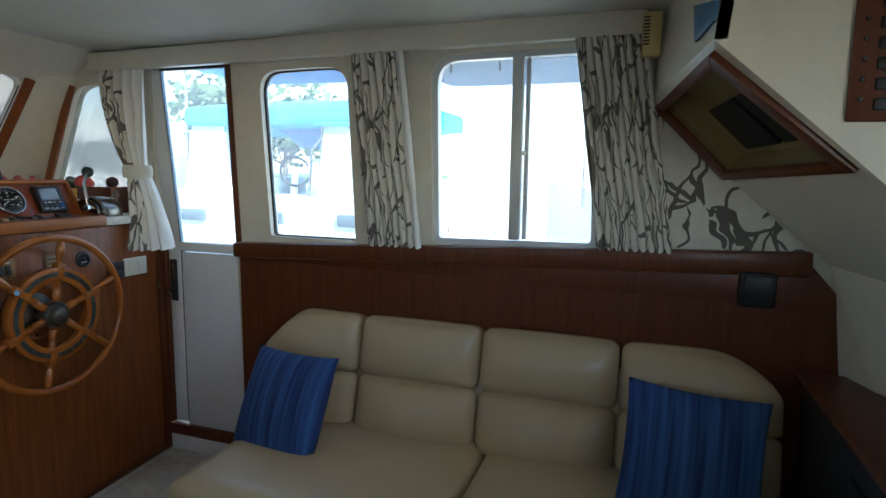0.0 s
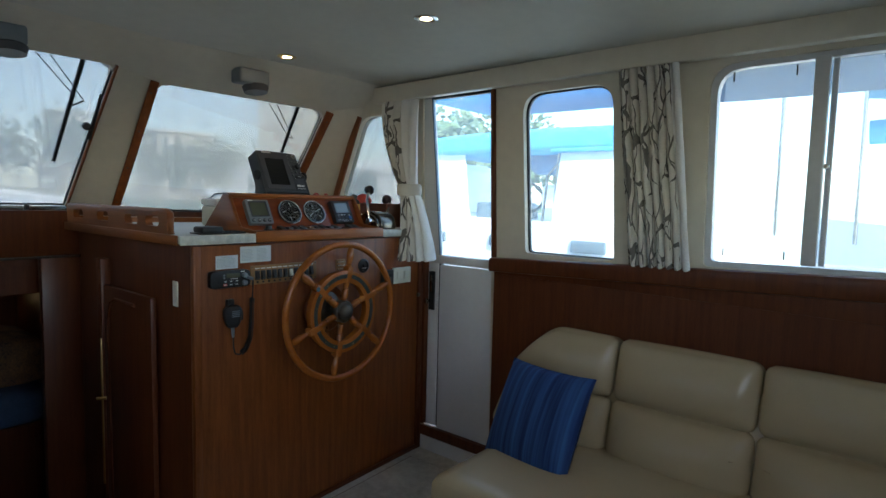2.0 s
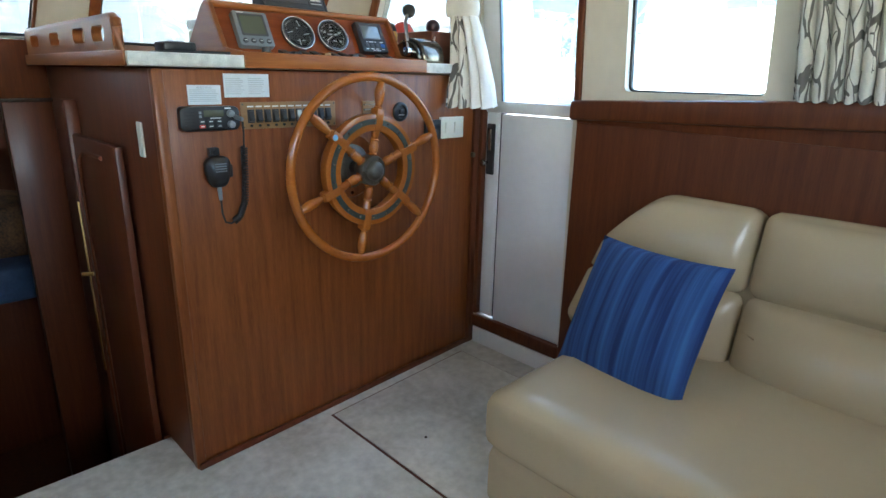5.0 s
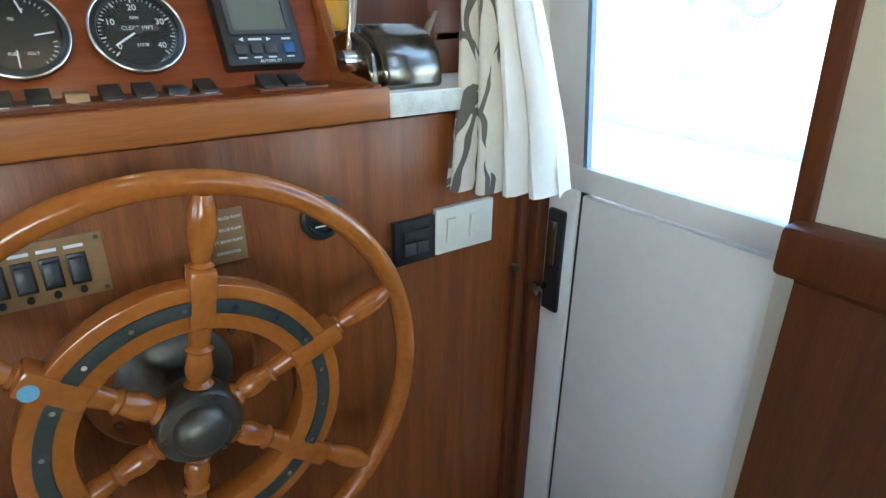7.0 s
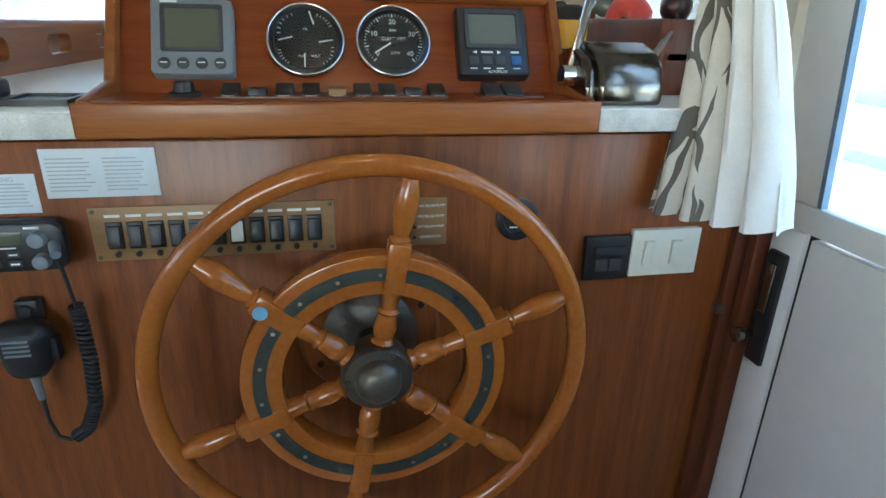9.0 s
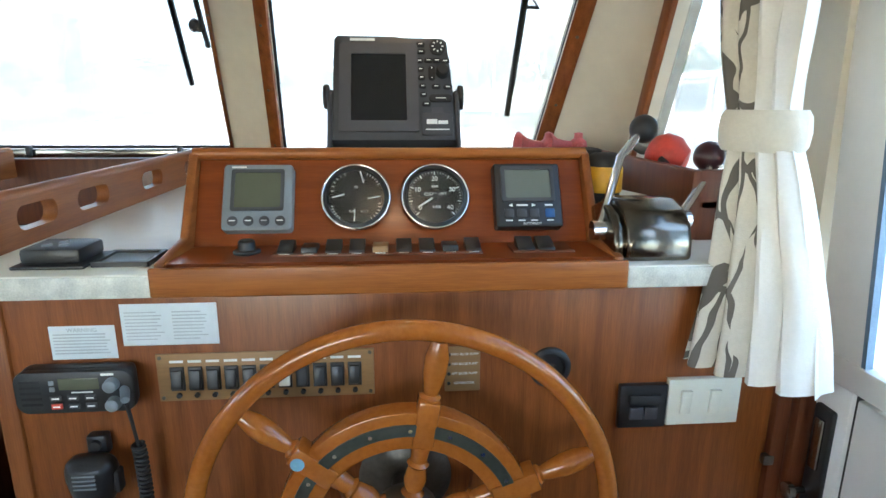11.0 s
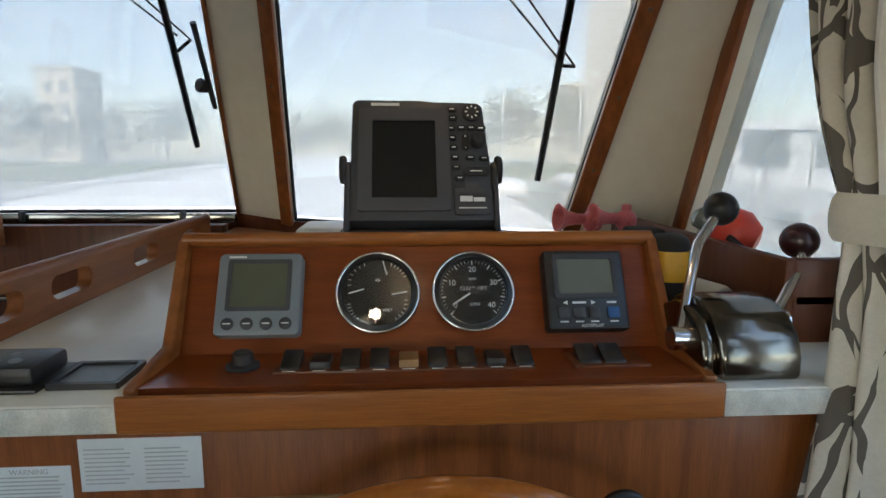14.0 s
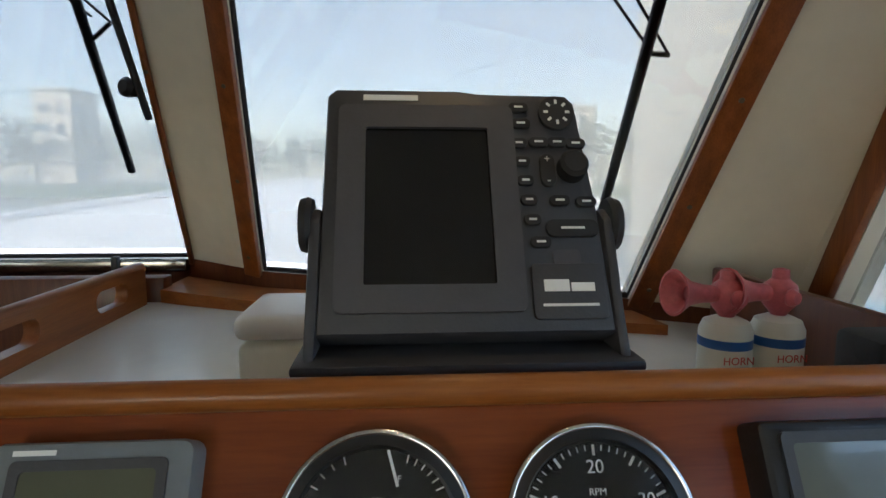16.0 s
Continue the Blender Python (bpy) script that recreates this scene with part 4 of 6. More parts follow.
solo("flat_curtain", bm, CURTAIN, "flat twig-print cloth covering the corner under the stair", "curtain", smooth=False)

# ---- helm console ----
con = thing("helm_console", (-0.5, 0.6, 0), "varnished teak helm console", "cabinet")
part("front_panel", box(-0.03, 0.0, 0.0, 1.235, 0.004, 1.232, 0.004), TEAK_V, con)
# Darker than the front panel: companionway shade put into the teak colour.
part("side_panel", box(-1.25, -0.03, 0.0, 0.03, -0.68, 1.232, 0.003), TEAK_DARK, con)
part("corner_post", box(-0.025, 0.006, -0.006, 0.025, 0.002, 1.232, 0.006), TEAK_V, con)
part("skirting", floor_rise(box(0.0, 0.012, 0.0, 1.25, 0.0, 0.022, 0.003)), TEAK_DARK, con)
part("end_post", box(-0.03, 0.012, 1.235, 1.275, 0.004, 1.232, 0.004), TEAK_DARK, con)
part("white_strip", box(0.004, 0.010, 1.262, 1.266, 0.03, 0.75, 0.001), WHITE, con, "thin white edge strip")
part("kick_panel", box(-0.26, -0.22, -0.02, 0.03, -0.7, 0.0, 0.003), TEAK_DARK, con)
part("side_switch", box(-0.17, -0.13, -0.006, 0.001, 0.985, 1.085, 0.003), IVORY, con, "ivory side switch plate")
part("catch", box(0.0, 0.014, 1.225, 1.245, 0.905, 0.925, 0.004), BRONZE, con, "small bronze catch")
top = thing("console_counter", (-0.6, 0.6, 1.235), "white laminate console top with speckled front edge", "counter")
part("counter", box(-1.26, 0.0195, -0.06, 1.25, 1.242, 1.2725, 0.003), COUNTER, top)
part("edge_strip", box(0.0196, 0.0225, -0.062, 0.246, 1.238, 1.270, 0.001), SPECKLE, top, "speckled laminate edge")
part("edge_strip", box(0.0196, 0.0225, 0.952, 1.15, 1.238, 1.270, 0.001), SPECKLE, top, "speckled laminate edge")
part("side_edge", box(-1.2, 0.0, -0.066, -0.058, 1.236, 1.274, 0.002), TEAK_X, top)


def fiddle_rail(y, x0, x1, label):
    """A teak rail with long rounded slots and a raised rounded end."""
    t = thing("fiddle_rail", ((x0 + x1) / 2, y, 1.272), label, "rail", group="fiddle rails")
    L = x1 - x0
    slots = [(x0 + L * f, min(0.13, L * 0.12)) for f in (0.14, 0.42, 0.70, 0.90) if L * f > 0.08]
    slots[-1] = (slots[-1][0] - 0.02, 0.12)
    bm = wall_with_holes(x0, x1, 1.272, 1.356, y - 0.013, 0.026, [[(cx + px, 1.320 + pz) for px, pz in rounded(w, 0.042, 0.02)] for cx, w in slots])
    part("rail", bm, TEAK_X, t)
    part("cap", tube([(x0, y, 1.356), (x1 - 0.02, y, 1.356), (x1 - 0.004, y, 1.348), (x1, y, 1.333), (x1, y, 1.275)], 0.014, 10), TEAK_X, t, "rounded teak rail top")
    return t


fiddle_rail(-0.045, -1.18, -0.09, "slotted teak fiddle rail along the console edge")
fiddle_rail(-0.66, -1.18, -0.72, "slotted teak fiddle rail beside the companionway")

# ledge under the windscreen and the side shelf
ledge = strip([[LW[1] + Vector((0.02, 0, -0.045)), CW[0] + Vector((0.02, 0, -0.035)), CW[1] + Vector((0.02, 0, -0.02))], [LW[1] + Vector((0.20, 0.0, -0.045)), CW[0] + Vector((0.17, 0.0, -0.035)), CW[1] + Vector((0.14, 0.02, -0.02))]], Vector((0, 0, -0.03)))
solo("windscreen_ledge", ledge, TEAK_Y, "teak ledge along the foot of the windscreen", "ledge", kind="structure", smooth=False)
t = thing("side_shelf", (-0.5, 1.2, 1.272), "dark teak fiddled side shelf beside the window", "shelf")
part("front_board", box(-0.86, -0.14, 1.125, 1.145, 1.272, 1.40, 0.006), TEAK_DARK, t)
part("bottom", box(-0.86, -0.14, 1.145, 1.262, 1.33, 1.345, 0.002), TEAK_DARK, t)
part("end_board", box(-0.16, -0.14, 1.14, 1.262, 1.272, 1.40, 0.004), TEAK_DARK, t)

# ---- instrument dash ----
DX0, DZ0, DX1, DZ1 = -0.125, 1.276, -0.201, 1.418
up = Vector((DX1 - DX0, 0, DZ1 - DZ0))
DASH = lambda y, v: place_m(Vector((-0.1685, y, 1.357)) + up.normalized() * v, (0, 1, 0), up)
dash = thing("instrument_dash", (-0.15, 0.6, 1.272), "varnished teak instrument dash with raised rim", "dashboard")
Y0, Y1 = 0.245, 0.95
body = bmesh.new()
side = [(0.0, 1.2728), (0.0, 1.282), (DX0, DZ0 + 0.002), (DX1, DZ1), (-0.226, DZ1), (-0.40, 1.2728)]
f = body.faces.new([body.verts.new((x, Y0 + 0.012, z)) for x, z in side])
g = bmesh.ops.extrude_face_region(body, geom=[f])
bmesh.ops.translate(body, verts=[v for v in g["geom"] if isinstance(v, bmesh.types.BMVert)], vec=(0, Y1 - Y0 - 0.024, 0))
part("body", body, DASH_FACE, dash, smooth=False)
part("front_fiddle", box(0.0198, 0.0275, Y0, Y1, 1.238, 1.283, 0.006, 3), TEAK_Y, dash)
for y in (Y0, Y1 - 0.016):
    bm = prism([(0.006, 1.284), (DX0 + 0.018, 1.297), (DX1 + 0.012, 1.427), (DX1 - 0.018, 1.435), (-0.237, 1.428), (-0.41, 1.273), (0.006, 1.273)], 0, 0.016)
    bmesh.ops.transform(bm, verts=bm.verts[:], matrix=Matrix.Translation((0, y + 0.016, 0)) @ Matrix.Rotation(radians(90), 4, "X"))
    part("side_rim", bevel(bm, 0.004), TEAK_X, dash)
part("shelf_block", box(-0.37, -0.24, 0.47, 0.727, 1.273, 1.417, 0.004), TEAK_Y, dash, "teak block under the display")
part("top_rim", tube([(DX1 + 0.002, Y0 + 0.006, 1.426), (DX1 + 0.002, Y1 - 0.006, 1.426)], 0.0105, 12), TEAK_Y, dash)


def ticks(m, r0, r1, a0, a1, n, w, parent, name="dial_mark"):
    """Scale marks of one dial, joined."""
    bms = []
    for k in range(n):
        a = radians(a0 + (a1 - a0) * k / max(1, n - 1))
        bms.append(box(r0, r1, -w / 2, w / 2, 0.0, 0.0006, 0, m=m @ Matrix.Rotation(a, 4, "Z")))
    return tagged(part(name, join(*bms), NEEDLE, parent, "white dial marks", smooth=False), kind="stuff")


def gauge(y, label, lean=0.0):
    t = thing("gauge", (-0.17, y, 1.29), label, "gauge", group="engine gauges")
    m = DASH(y, -0.008)
    part("housing", lathe([(0.054, 0), (0.058, 0.004), (0.058, 0.014), (0.050, 0.016), (0.048, 0.009)], m, 48), BLACK, t)
    part("bezel", torus(m @ Matrix.Translation((0, 0, 0.014)), 0.0578, 0.0022, 64, 10), CHROME, t, "chrome bezel")
    part("dial", lathe([(0.051, 0.006), (0.051, 0.0095)], m, 48), DIAL, t)
    part("glass", lathe([(0.0495, 0.0145), (0.047, 0.0155)], m @ Matrix.Rotation(radians(lean), 4, "Y") @ Matrix.Rotation(radians(-0.8 * lean), 4, "X"), 48), glass("gauge_glass", (0.97, 0.97, 0.97), 0.015), t, smooth=False).visible_shadow = False
    return t, m @ Matrix.Translation((0, 0, 0.0098))


t, m = gauge(0.667, "round black engine tachometer with white numerals")
ticks(m, 0.040, 0.0465, 225, -45, 9, 0.0016, t)
ticks(m, 0.043, 0.0465, 225, -45, 41, 0.0006, t)
for txt, a in (("0", 218), ("10", 157), ("20", 90), ("30", 23), ("40", -38)):
    writing("numeral", txt, 0.0115, m @ Matrix.Translation((0.033 * math.cos(radians(a)), 0.033 * math.sin(radians(a)), 0.0002)), NEEDLE, t)
writing("lettering", "CLEAR 19FT", 0.0075, m @ Matrix.Translation((0.001, 0.004, 0.0012)), NEEDLE, t)
part("label_tape", box(-0.026, 0.027, -0.0005, 0.0085, 0.0, 0.0008, 0, m=m), BLACK, t, "black label tape")
writing("lettering", "RPM", 0.006, m @ Matrix.Translation((0, 0.0185, 0.0002)), NEEDLE, t)
writing("hour_counter", "21018", 0.006, m @ Matrix.Translation((0.002, -0.019, 0.0002)), NEEDLE, t)
part("needle", box(0.0, 0.036, -0.0012, 0.0012, 0.001, 0.002, 0, m=m @ Matrix.Rotation(radians(213), 4, "Z")), NEEDLE, t)
part("needle_cap", lathe([(0.006, 0), (0.005, 0.003)], m, 20), BLACK, t)
t, m = gauge(0.53, "round black combined gauge for pressure, fuel and volts", 3.5)
for cx, cy, a0, a1 in ((-0.012, 0.014, 185, 105), (0.012, 0.014, 75, 20), (-0.012, -0.014, 235, 185), (0.012, -0.014, 5, -60)):
    ticks(m @ Matrix.Translation((cx, cy, 0)), 0.026, 0.031, a0, a1, 6, 0.0008, t)
for cx, cy, a in ((-0.016, 0.006, 195), (0.014, 0.022, 105), (0.016, -0.004, 10), (-0.002, -0.018, 268)):
    part("needle", box(0.004, 0.026, -0.0009, 0.0009, 0.001, 0.002, 0, m=m @ Matrix.Translation((cx, cy, 0)) @ Matrix.Rotation(radians(a), 4, "Z")), NEEDLE, t)
for txt, cx, cy in (("PSI", 0.0, 0.018), ("FUEL", -0.006, -0.026), ("VOLT", 0.014, -0.026), ("F", 0.014, 0.03)):
    writing("lettering", txt, 0.0055, m @ Matrix.Translation((cx, cy, 0.0002)), NEEDLE, t)

# square depth display
t = thing("depth_display", (-0.17, 0.366, 1.29), "grey square instrument display with four round buttons", "display")
m = DASH(0.366, -0.010)
part("case", prism(rounded(0.116, 0.118, 0.008), 0, 0.022, m, 0.004), GREY, t)
part("inner_bezel", ring_plate(rounded(0.088, 0.074, 0.004), rounded(0.076, 0.062, 0.003), 0.0215, 0.0235, m @ Matrix.Translation((0, 0.012, 0))), CHARCOAL, t)
part("screen", prism(rounded(0.078, 0.064, 0.003), 0.0215, 0.0225, m @ Matrix.Translation((0, 0.012, 0))), LCD, t, "blank green-grey screen")
for k in range(4):
    x = -0.039 + k * 0.026
    b = part("button", lathe([(0.0085, 0.021), (0.0085, 0.024), (0.0065, 0.0255)], m @ Matrix.Translation((x, -0.043, 0)), 18), CHARCOAL, t, "round dark button")
    part("legend", box(x - 0.005, x + 0.005, -0.0438, -0.0422, 0.0255, 0.0259, 0, m=m), LETTER, t, smooth=False)
part("maker_mark", box(-0.044, -0.02, 0.0515, 0.0545, 0.0215, 0.0223, 0, m=m), LETTER, t, "small pale maker mark", smooth=False)

# autopilot head
t = thing("autopilot_display", (-0.17, 0.829, 1.29), "black autopilot control head with grey screen", "display")
m = DASH(0.829, -0.010)
part("case", prism(rounded(0.118, 0.118, 0.005), 0, 0.024, m, 0.005), BLACK, t)
part("raised_frame", ring_plate(rounded(0.094, 0.066, 0.004), rounded(0.08, 0.052, 0.003), 0.0235, 0.027, m @ Matrix.Translation((0, 0.019, 0))), CHARCOAL, t)
part("screen", prism(rounded(0.082, 0.054, 0.003), 0.0235, 0.0245, m @ Matrix.Translation((0, 0.019, 0))), LCD2, t, "blank grey screen")
for k, mt in enumerate((CHARCOAL, CHARCOAL, CHARCOAL, BLUEFILM)):
    x = -0.036 + k * 0.022 + (0.006 if k == 3 else 0)
    part("key", box(x - 0.0085, x + 0.0085, -0.043, -0.027, 0.0235, 0.0275, 0.002, m=m), mt, t)
    part("legend", box(x - 0.006, x + 0.006, -0.0485, -0.0465, 0.0238, 0.0243, 0, m=m), LETTER, t, smooth=False)
for x, s in ((-0.032, -1), (0.008, 1)):
    bm = prism([(x - s * 0.003, -0.017), (x + s * 0.004, -0.020), (x - s * 0.003, -0.023)], 0.0238, 0.0243, m)
    part("arrow", bm, LETTER, t, smooth=False)
writing("lettering", "AUTOPILOT", 0.006, m @ Matrix.Translation((0.004, -0.0535, 0.0242)), LETTER, t)
part("legend", box(-0.022, -0.002, -0.0215, -0.0185, 0.0238, 0.0243, 0, m=m), LETTER, t, smooth=False)
part("legend", box(0.028, 0.042, -0.0215, -0.0185, 0.0238, 0.0243, 0, m=m), LETTER, t, smooth=False)

# rocker switches on the flat of the dash
def flat_m(x, y):
    return Matrix.Translation((x, y, 1.2815 - (x * -0.03))) @ Matrix(((0, -1, 0, 0), (1, 0, 0, 0), (0, 0, 1, 0), (0, 0, 0, 1)))


sw = thing("dash_switch_strip", (-0.066, 0.6, 1.28), "row of black rocker switches on a brown plate", "switch panel")
part("plate", box(-0.093, -0.038, 0.405, 0.735, 1.2785, 1.2835, 0.001), TEAK_DARK, sw, "brown switch plate")
for k in range(9):
    y = 0.424 + k * 0.0372
    m = Matrix.Translation((-0.065, y, 1.284))
    r = part("rocker", bevel(slab([(-0.085, y - 0.0125, 1.283), (-0.045, y - 0.0125, 1.283), (-0.047, y - 0.0125, 1.287 + 0.006 * (k % 3 == 1)), (-0.083, y - 0.0125, 1.298 - 0.006 * (k % 3 == 1))], (0, 0.025, 0)), 0.0015), BLACK if k != 4 else BROWN_PLATE, sw)
    part("legend", box(-0.0415, -0.039, y - 0.008, y + 0.008, 1.2836, 1.2840, 0), LETTER, sw, smooth=False)
sw = thing("dash_switch_strip", (-0.066, 0.83, 1.28), "pair of black rocker switches on a brown plate", "switch panel")
part("plate", box(-0.093, -0.038, 0.785, 0.885, 1.2785, 1.2835, 0.001), TEAK_DARK, sw, "brown switch plate")
for y in (0.808, 0.841):
    part("rocker", bevel(slab([(-0.085, y - 0.014, 1.283), (-0.045, y - 0.014, 1.283), (-0.047, y - 0.014, 1.287), (-0.083, y - 0.014, 1.299)], (0, 0.028, 0)), 0.0015), BLACK, sw)
t = thing("rotary_knob", (-0.066, 0.362, 1.28), "black rotary knob on the dash", "knob")
part("collar", lathe([(0.021, 0), (0.021, 0.004), (0.017, 0.006)], Matrix.Translation((-0.066, 0.362, 1.281)), 24), SOFT_BLACK, t)
part("grip", lathe([(0.014, 0.005), (0.013, 0.018), (0.010, 0.021)], Matrix.Translation((-0.066, 0.362, 1.281)), 16), BLACK, t)

# radar display on its bracket
rad = thing("radar_display", (-0.36, 0.6, 1.44), "charcoal radar display tilted on a yoke bracket", "display")
RM = place_m((-0.327, 0.598, 1.537), (0, 1, 0), (-0.46, 0, 0.888)) @ Matrix.Diagonal((1.025, 1.10, 1.0, 1.0))
outline = [(-0.115, -0.10), (0.115, -0.10), (0.112, 0.0), (0.104, 0.092), (0.096, 0.10), (0.02, 0.101), (0.0, 0.1035), (-0.106, 0.1035), (-0.113, 0.097)]
part("case", prism(outline, -0.06, 0.012, RM, 0.006), CHARCOAL, rad)
part("back_hood", bevel(prism([(-0.09, -0.08), (0.09, -0.08), (0.085, 0.08), (-0.085, 0.08)], -0.10, -0.058, RM), 0.012), CHARCOAL, rad)
o, i = rounded(0.148, 0.170, 0.006), rounded(0.100, 0.126, 0.002)
bm = bmesh.new()
va = [bm.verts.new((x, y, 0.0125)) for x, y in o]
vb = [bm.verts.new((x, y, 0.003)) for x, y in i]
for k in range(len(va)):
    bm.faces.new((va[k], va[(k + 1) % len(va)], vb[(k + 1) % len(va)], vb[k]))
bmesh.ops.transform(bm, verts=bm.verts[:], matrix=RM @ Matrix.Translation((-0.028, 0.0, 0.001)))
part("screen_surround", bm, CHARCOAL2, rad, "bevelled grey screen surround", smooth=False)
part("screen", prism(rounded(0.104, 0.130, 0.002), 0.0125, 0.0132, RM @ Matrix.Translation((-0.028, 0.0, 0))), SCREEN, rad, "blank black screen")
part("surround_rim", ring_plate(rounded(0.148, 0.170, 0.006), rounded(0.103, 0.129, 0.002), 0.0122, 0.0165, RM @ Matrix.Translation((-0.028, 0.0, 0))), CHARCOAL2, rad)


def rkey(x, y, w, h, nm="key", mark=True):
    k = part(nm, prism(rounded(w, h, min(w, h) * 0.48), 0.0118, 0.0155, RM @ Matrix.Translation((x, y, 0)), 0.001), SOFT_BLACK, rad, "small oval black key")
    if mark:
        part("legend", box(x - w * 0.22, x + w * 0.22, y - 0.0009, y + 0.0009, 0.0153, 0.0157, 0, m=RM), LETTER, k, smooth=False)


for x, y in ((0.052, 0.085), (0.053, 0.070), (0.067, 0.053), (0.083, 0.053), (0.099, 0.052), (0.080, 0.002), (0.102, 0.001), (0.061, -0.032)):
    rkey(x, y, 0.017, 0.0085)
for k in range(5):
    rkey(0.050 + 0.0015 * k, 0.052 - 0.0165 * k, 0.014, 0.0085, "soft_key")
rkey(0.0725, 0.028, 0.013, 0.028, "range_key", False)
writing("lettering", "+", 0.009, RM @ Matrix.Translation((0.0725, 0.037, 0.0157)), LETTER, rad)
writing("lettering", "-", 0.011, RM @ Matrix.Translation((0.0725, 0.019, 0.0157)), LETTER, rad)
rkey(0.088, -0.021, 0.044, 0.014, "power_key")
part("cursor_pad", lathe([(0.0155, 0.0118), (0.0155, 0.0155), (0.012, 0.0165)], RM @ Matrix.Translation((0.085, 0.080, 0)), 28), SOFT_BLACK, rad)
for a in range(8):
    part("cursor_mark", box(0.0075, 0.0115, -0.0012, 0.0012, 0.0163, 0.0167, 0, m=RM @ Matrix.Translation((0.085, 0.080, 0)) @ Matrix.Rotation(radians(45 * a), 4, "Z")), LETTER, rad, smooth=False)
part("dial_knob", lathe([(0.0125, 0.0118), (0.012, 0.024), (0.009, 0.027)], RM @ Matrix.Translation((0.093, 0.030, 0)), 24), SOFT_BLACK, rad, "round tuning knob")
lid = part("card_door", prism(rounded(0.058, 0.042, 0.004), 0.0118, 0.0148, RM @ Matrix.Translation((0.080, -0.070, 0)), 0.001), CHARCOAL, rad, "card door flap")
part("model_mark", box(0.060, 0.080, -0.0705, -0.0615, 0.0147, 0.0153, 0, m=RM), LETTER, rad, "plain pale mark", smooth=False)
part("model_mark", box(0.0815, 0.100, -0.0705, -0.0640, 0.0147, 0.0153, 0, m=RM), LETTER, rad, "plain pale mark", smooth=False)
part("fine_print", box(0.058, 0.102, -0.0815, -0.0795, 0.0147, 0.0152, 0, m=RM), LETTER, rad, smooth=False)
part("card_tab", prism(rounded(0.022, 0.012, 0.003), 0.0118, 0.0135, RM @ Matrix.Translation((0.081, -0.044, 0))), CHARCOAL2, rad)
part("maker_mark", box(-0.082, -0.035, 0.0915, 0.0965, 0.0115, 0.0125, 0, m=RM), LETTER, rad, "pale maker mark", smooth=False)
for s in (-1, 1):
    arm = prism([(-0.355, 1.427), (-0.255, 1.427), (-0.275, 1.462), (-0.308, 1.530), (-0.326, 1.538), (-0.345, 1.528), (-0.350, 1.48)], 0, 0.009)
    bmesh.ops.transform(arm, verts=arm.verts[:], matrix=Matrix.Translation((0, 0.598 + s * 0.1215 + 0.0045, 0)) @ Matrix.Rotation(radians(90), 4, "X"))
    part("bracket_arm", bevel(arm, 0.003), CHARCOAL, rad)
    part("clamp_knob", lathe([(0.022, 0), (0.024, 0.004), (0.022, 0.010)], Matrix.Translation((-0.325, 0.598 + s * 0.1245, 1.524)) @ Matrix.Rotation(radians(-90 * s), 4, "X"), 20), SOFT_BLACK, rad, "black clamp knob")
part("bracket_foot", bevel(box(-0.362, -0.245, 0.464, 0.732, 1.4175, 1.428, 0), 0.004), CHARCOAL, rad)
for x in (-0.045, -0.035, -0.027):
    part("cable", tube([RM @ Vector((x, -0.092, -0.03)), (-0.31, 0.60 + x, 1.448), (-0.34, 0.605 + x, 1.442)], 0.003), SOFT_BLACK, rad)

t = thing("white_box", (-0.57, 0.46, 1.272), "white plastic box with a rounded lid", "box")
part("body", box(-0.64, -0.50, 0.355, 0.56, 1.273, 1.372, 0.012, 3), IVORY, t)
part("lid", box(-0.643, -0.497, 0.352, 0.563, 1.374, 1.405, 0.012, 3), WHITE, t)
solo("black_cable", tube([(-0.60, 0.55, 1.41), (-0.66, 0.50, 1.435), (-0.70, 0.46, 1.43), (-0.73, 0.43, 1.39), (-0.74, 0.42, 1.30)], 0.0035), SOFT_BLACK, "thin black cable looping behind the display", "cable")


# ---- steering wheel ----
WY, WZ, WX = 0.607, 0.925, 0.13
wheel = thing("steering_wheel", (0.06, WY, WZ), "six-spoked turned teak steering wheel with bronze hub", "steering wheel")
WM = face_m(WX, WY, WZ)
part("rim", torus(WM, 0.297, 0.0145, 96, 14), WHEEL_WOOD, wheel)
part("inner_ring", bevel(ring_plate([(0.183 * math.cos(2 * math.pi * k / 64), 0.183 * math.sin(2 * math.pi * k / 64)) for k in range(64)], [(0.128 * math.cos(2 * math.pi * k / 64), 0.128 * math.sin(2 * math.pi * k / 64)) for k in range(64)], -0.02, 0.014, WM), 0.003), WHEEL_WOOD, wheel)
part("metal_band", ring_plate([(0.166 * math.cos(2 * math.pi * k / 64), 0.166 * math.sin(2 * math.pi * k / 64)) for k in range(64)], [(0.149 * math.cos(2 * math.pi * k / 64), 0.149 * math.sin(2 * math.pi * k / 64)) for k in range(64)], 0.012, 0.0165, WM), BAND, wheel, "dark bronze band with screws")
for k in range(18):
    a = 2 * math.pi * (k + 0.4) / 18
    part("band_screw", lathe([(0.0035, 0.016), (0.003, 0.0178)], WM @ Matrix.Translation((0.1575 * math.cos(a), 0.1575 * math.sin(a), 0)), 8), CHROME, wheel)
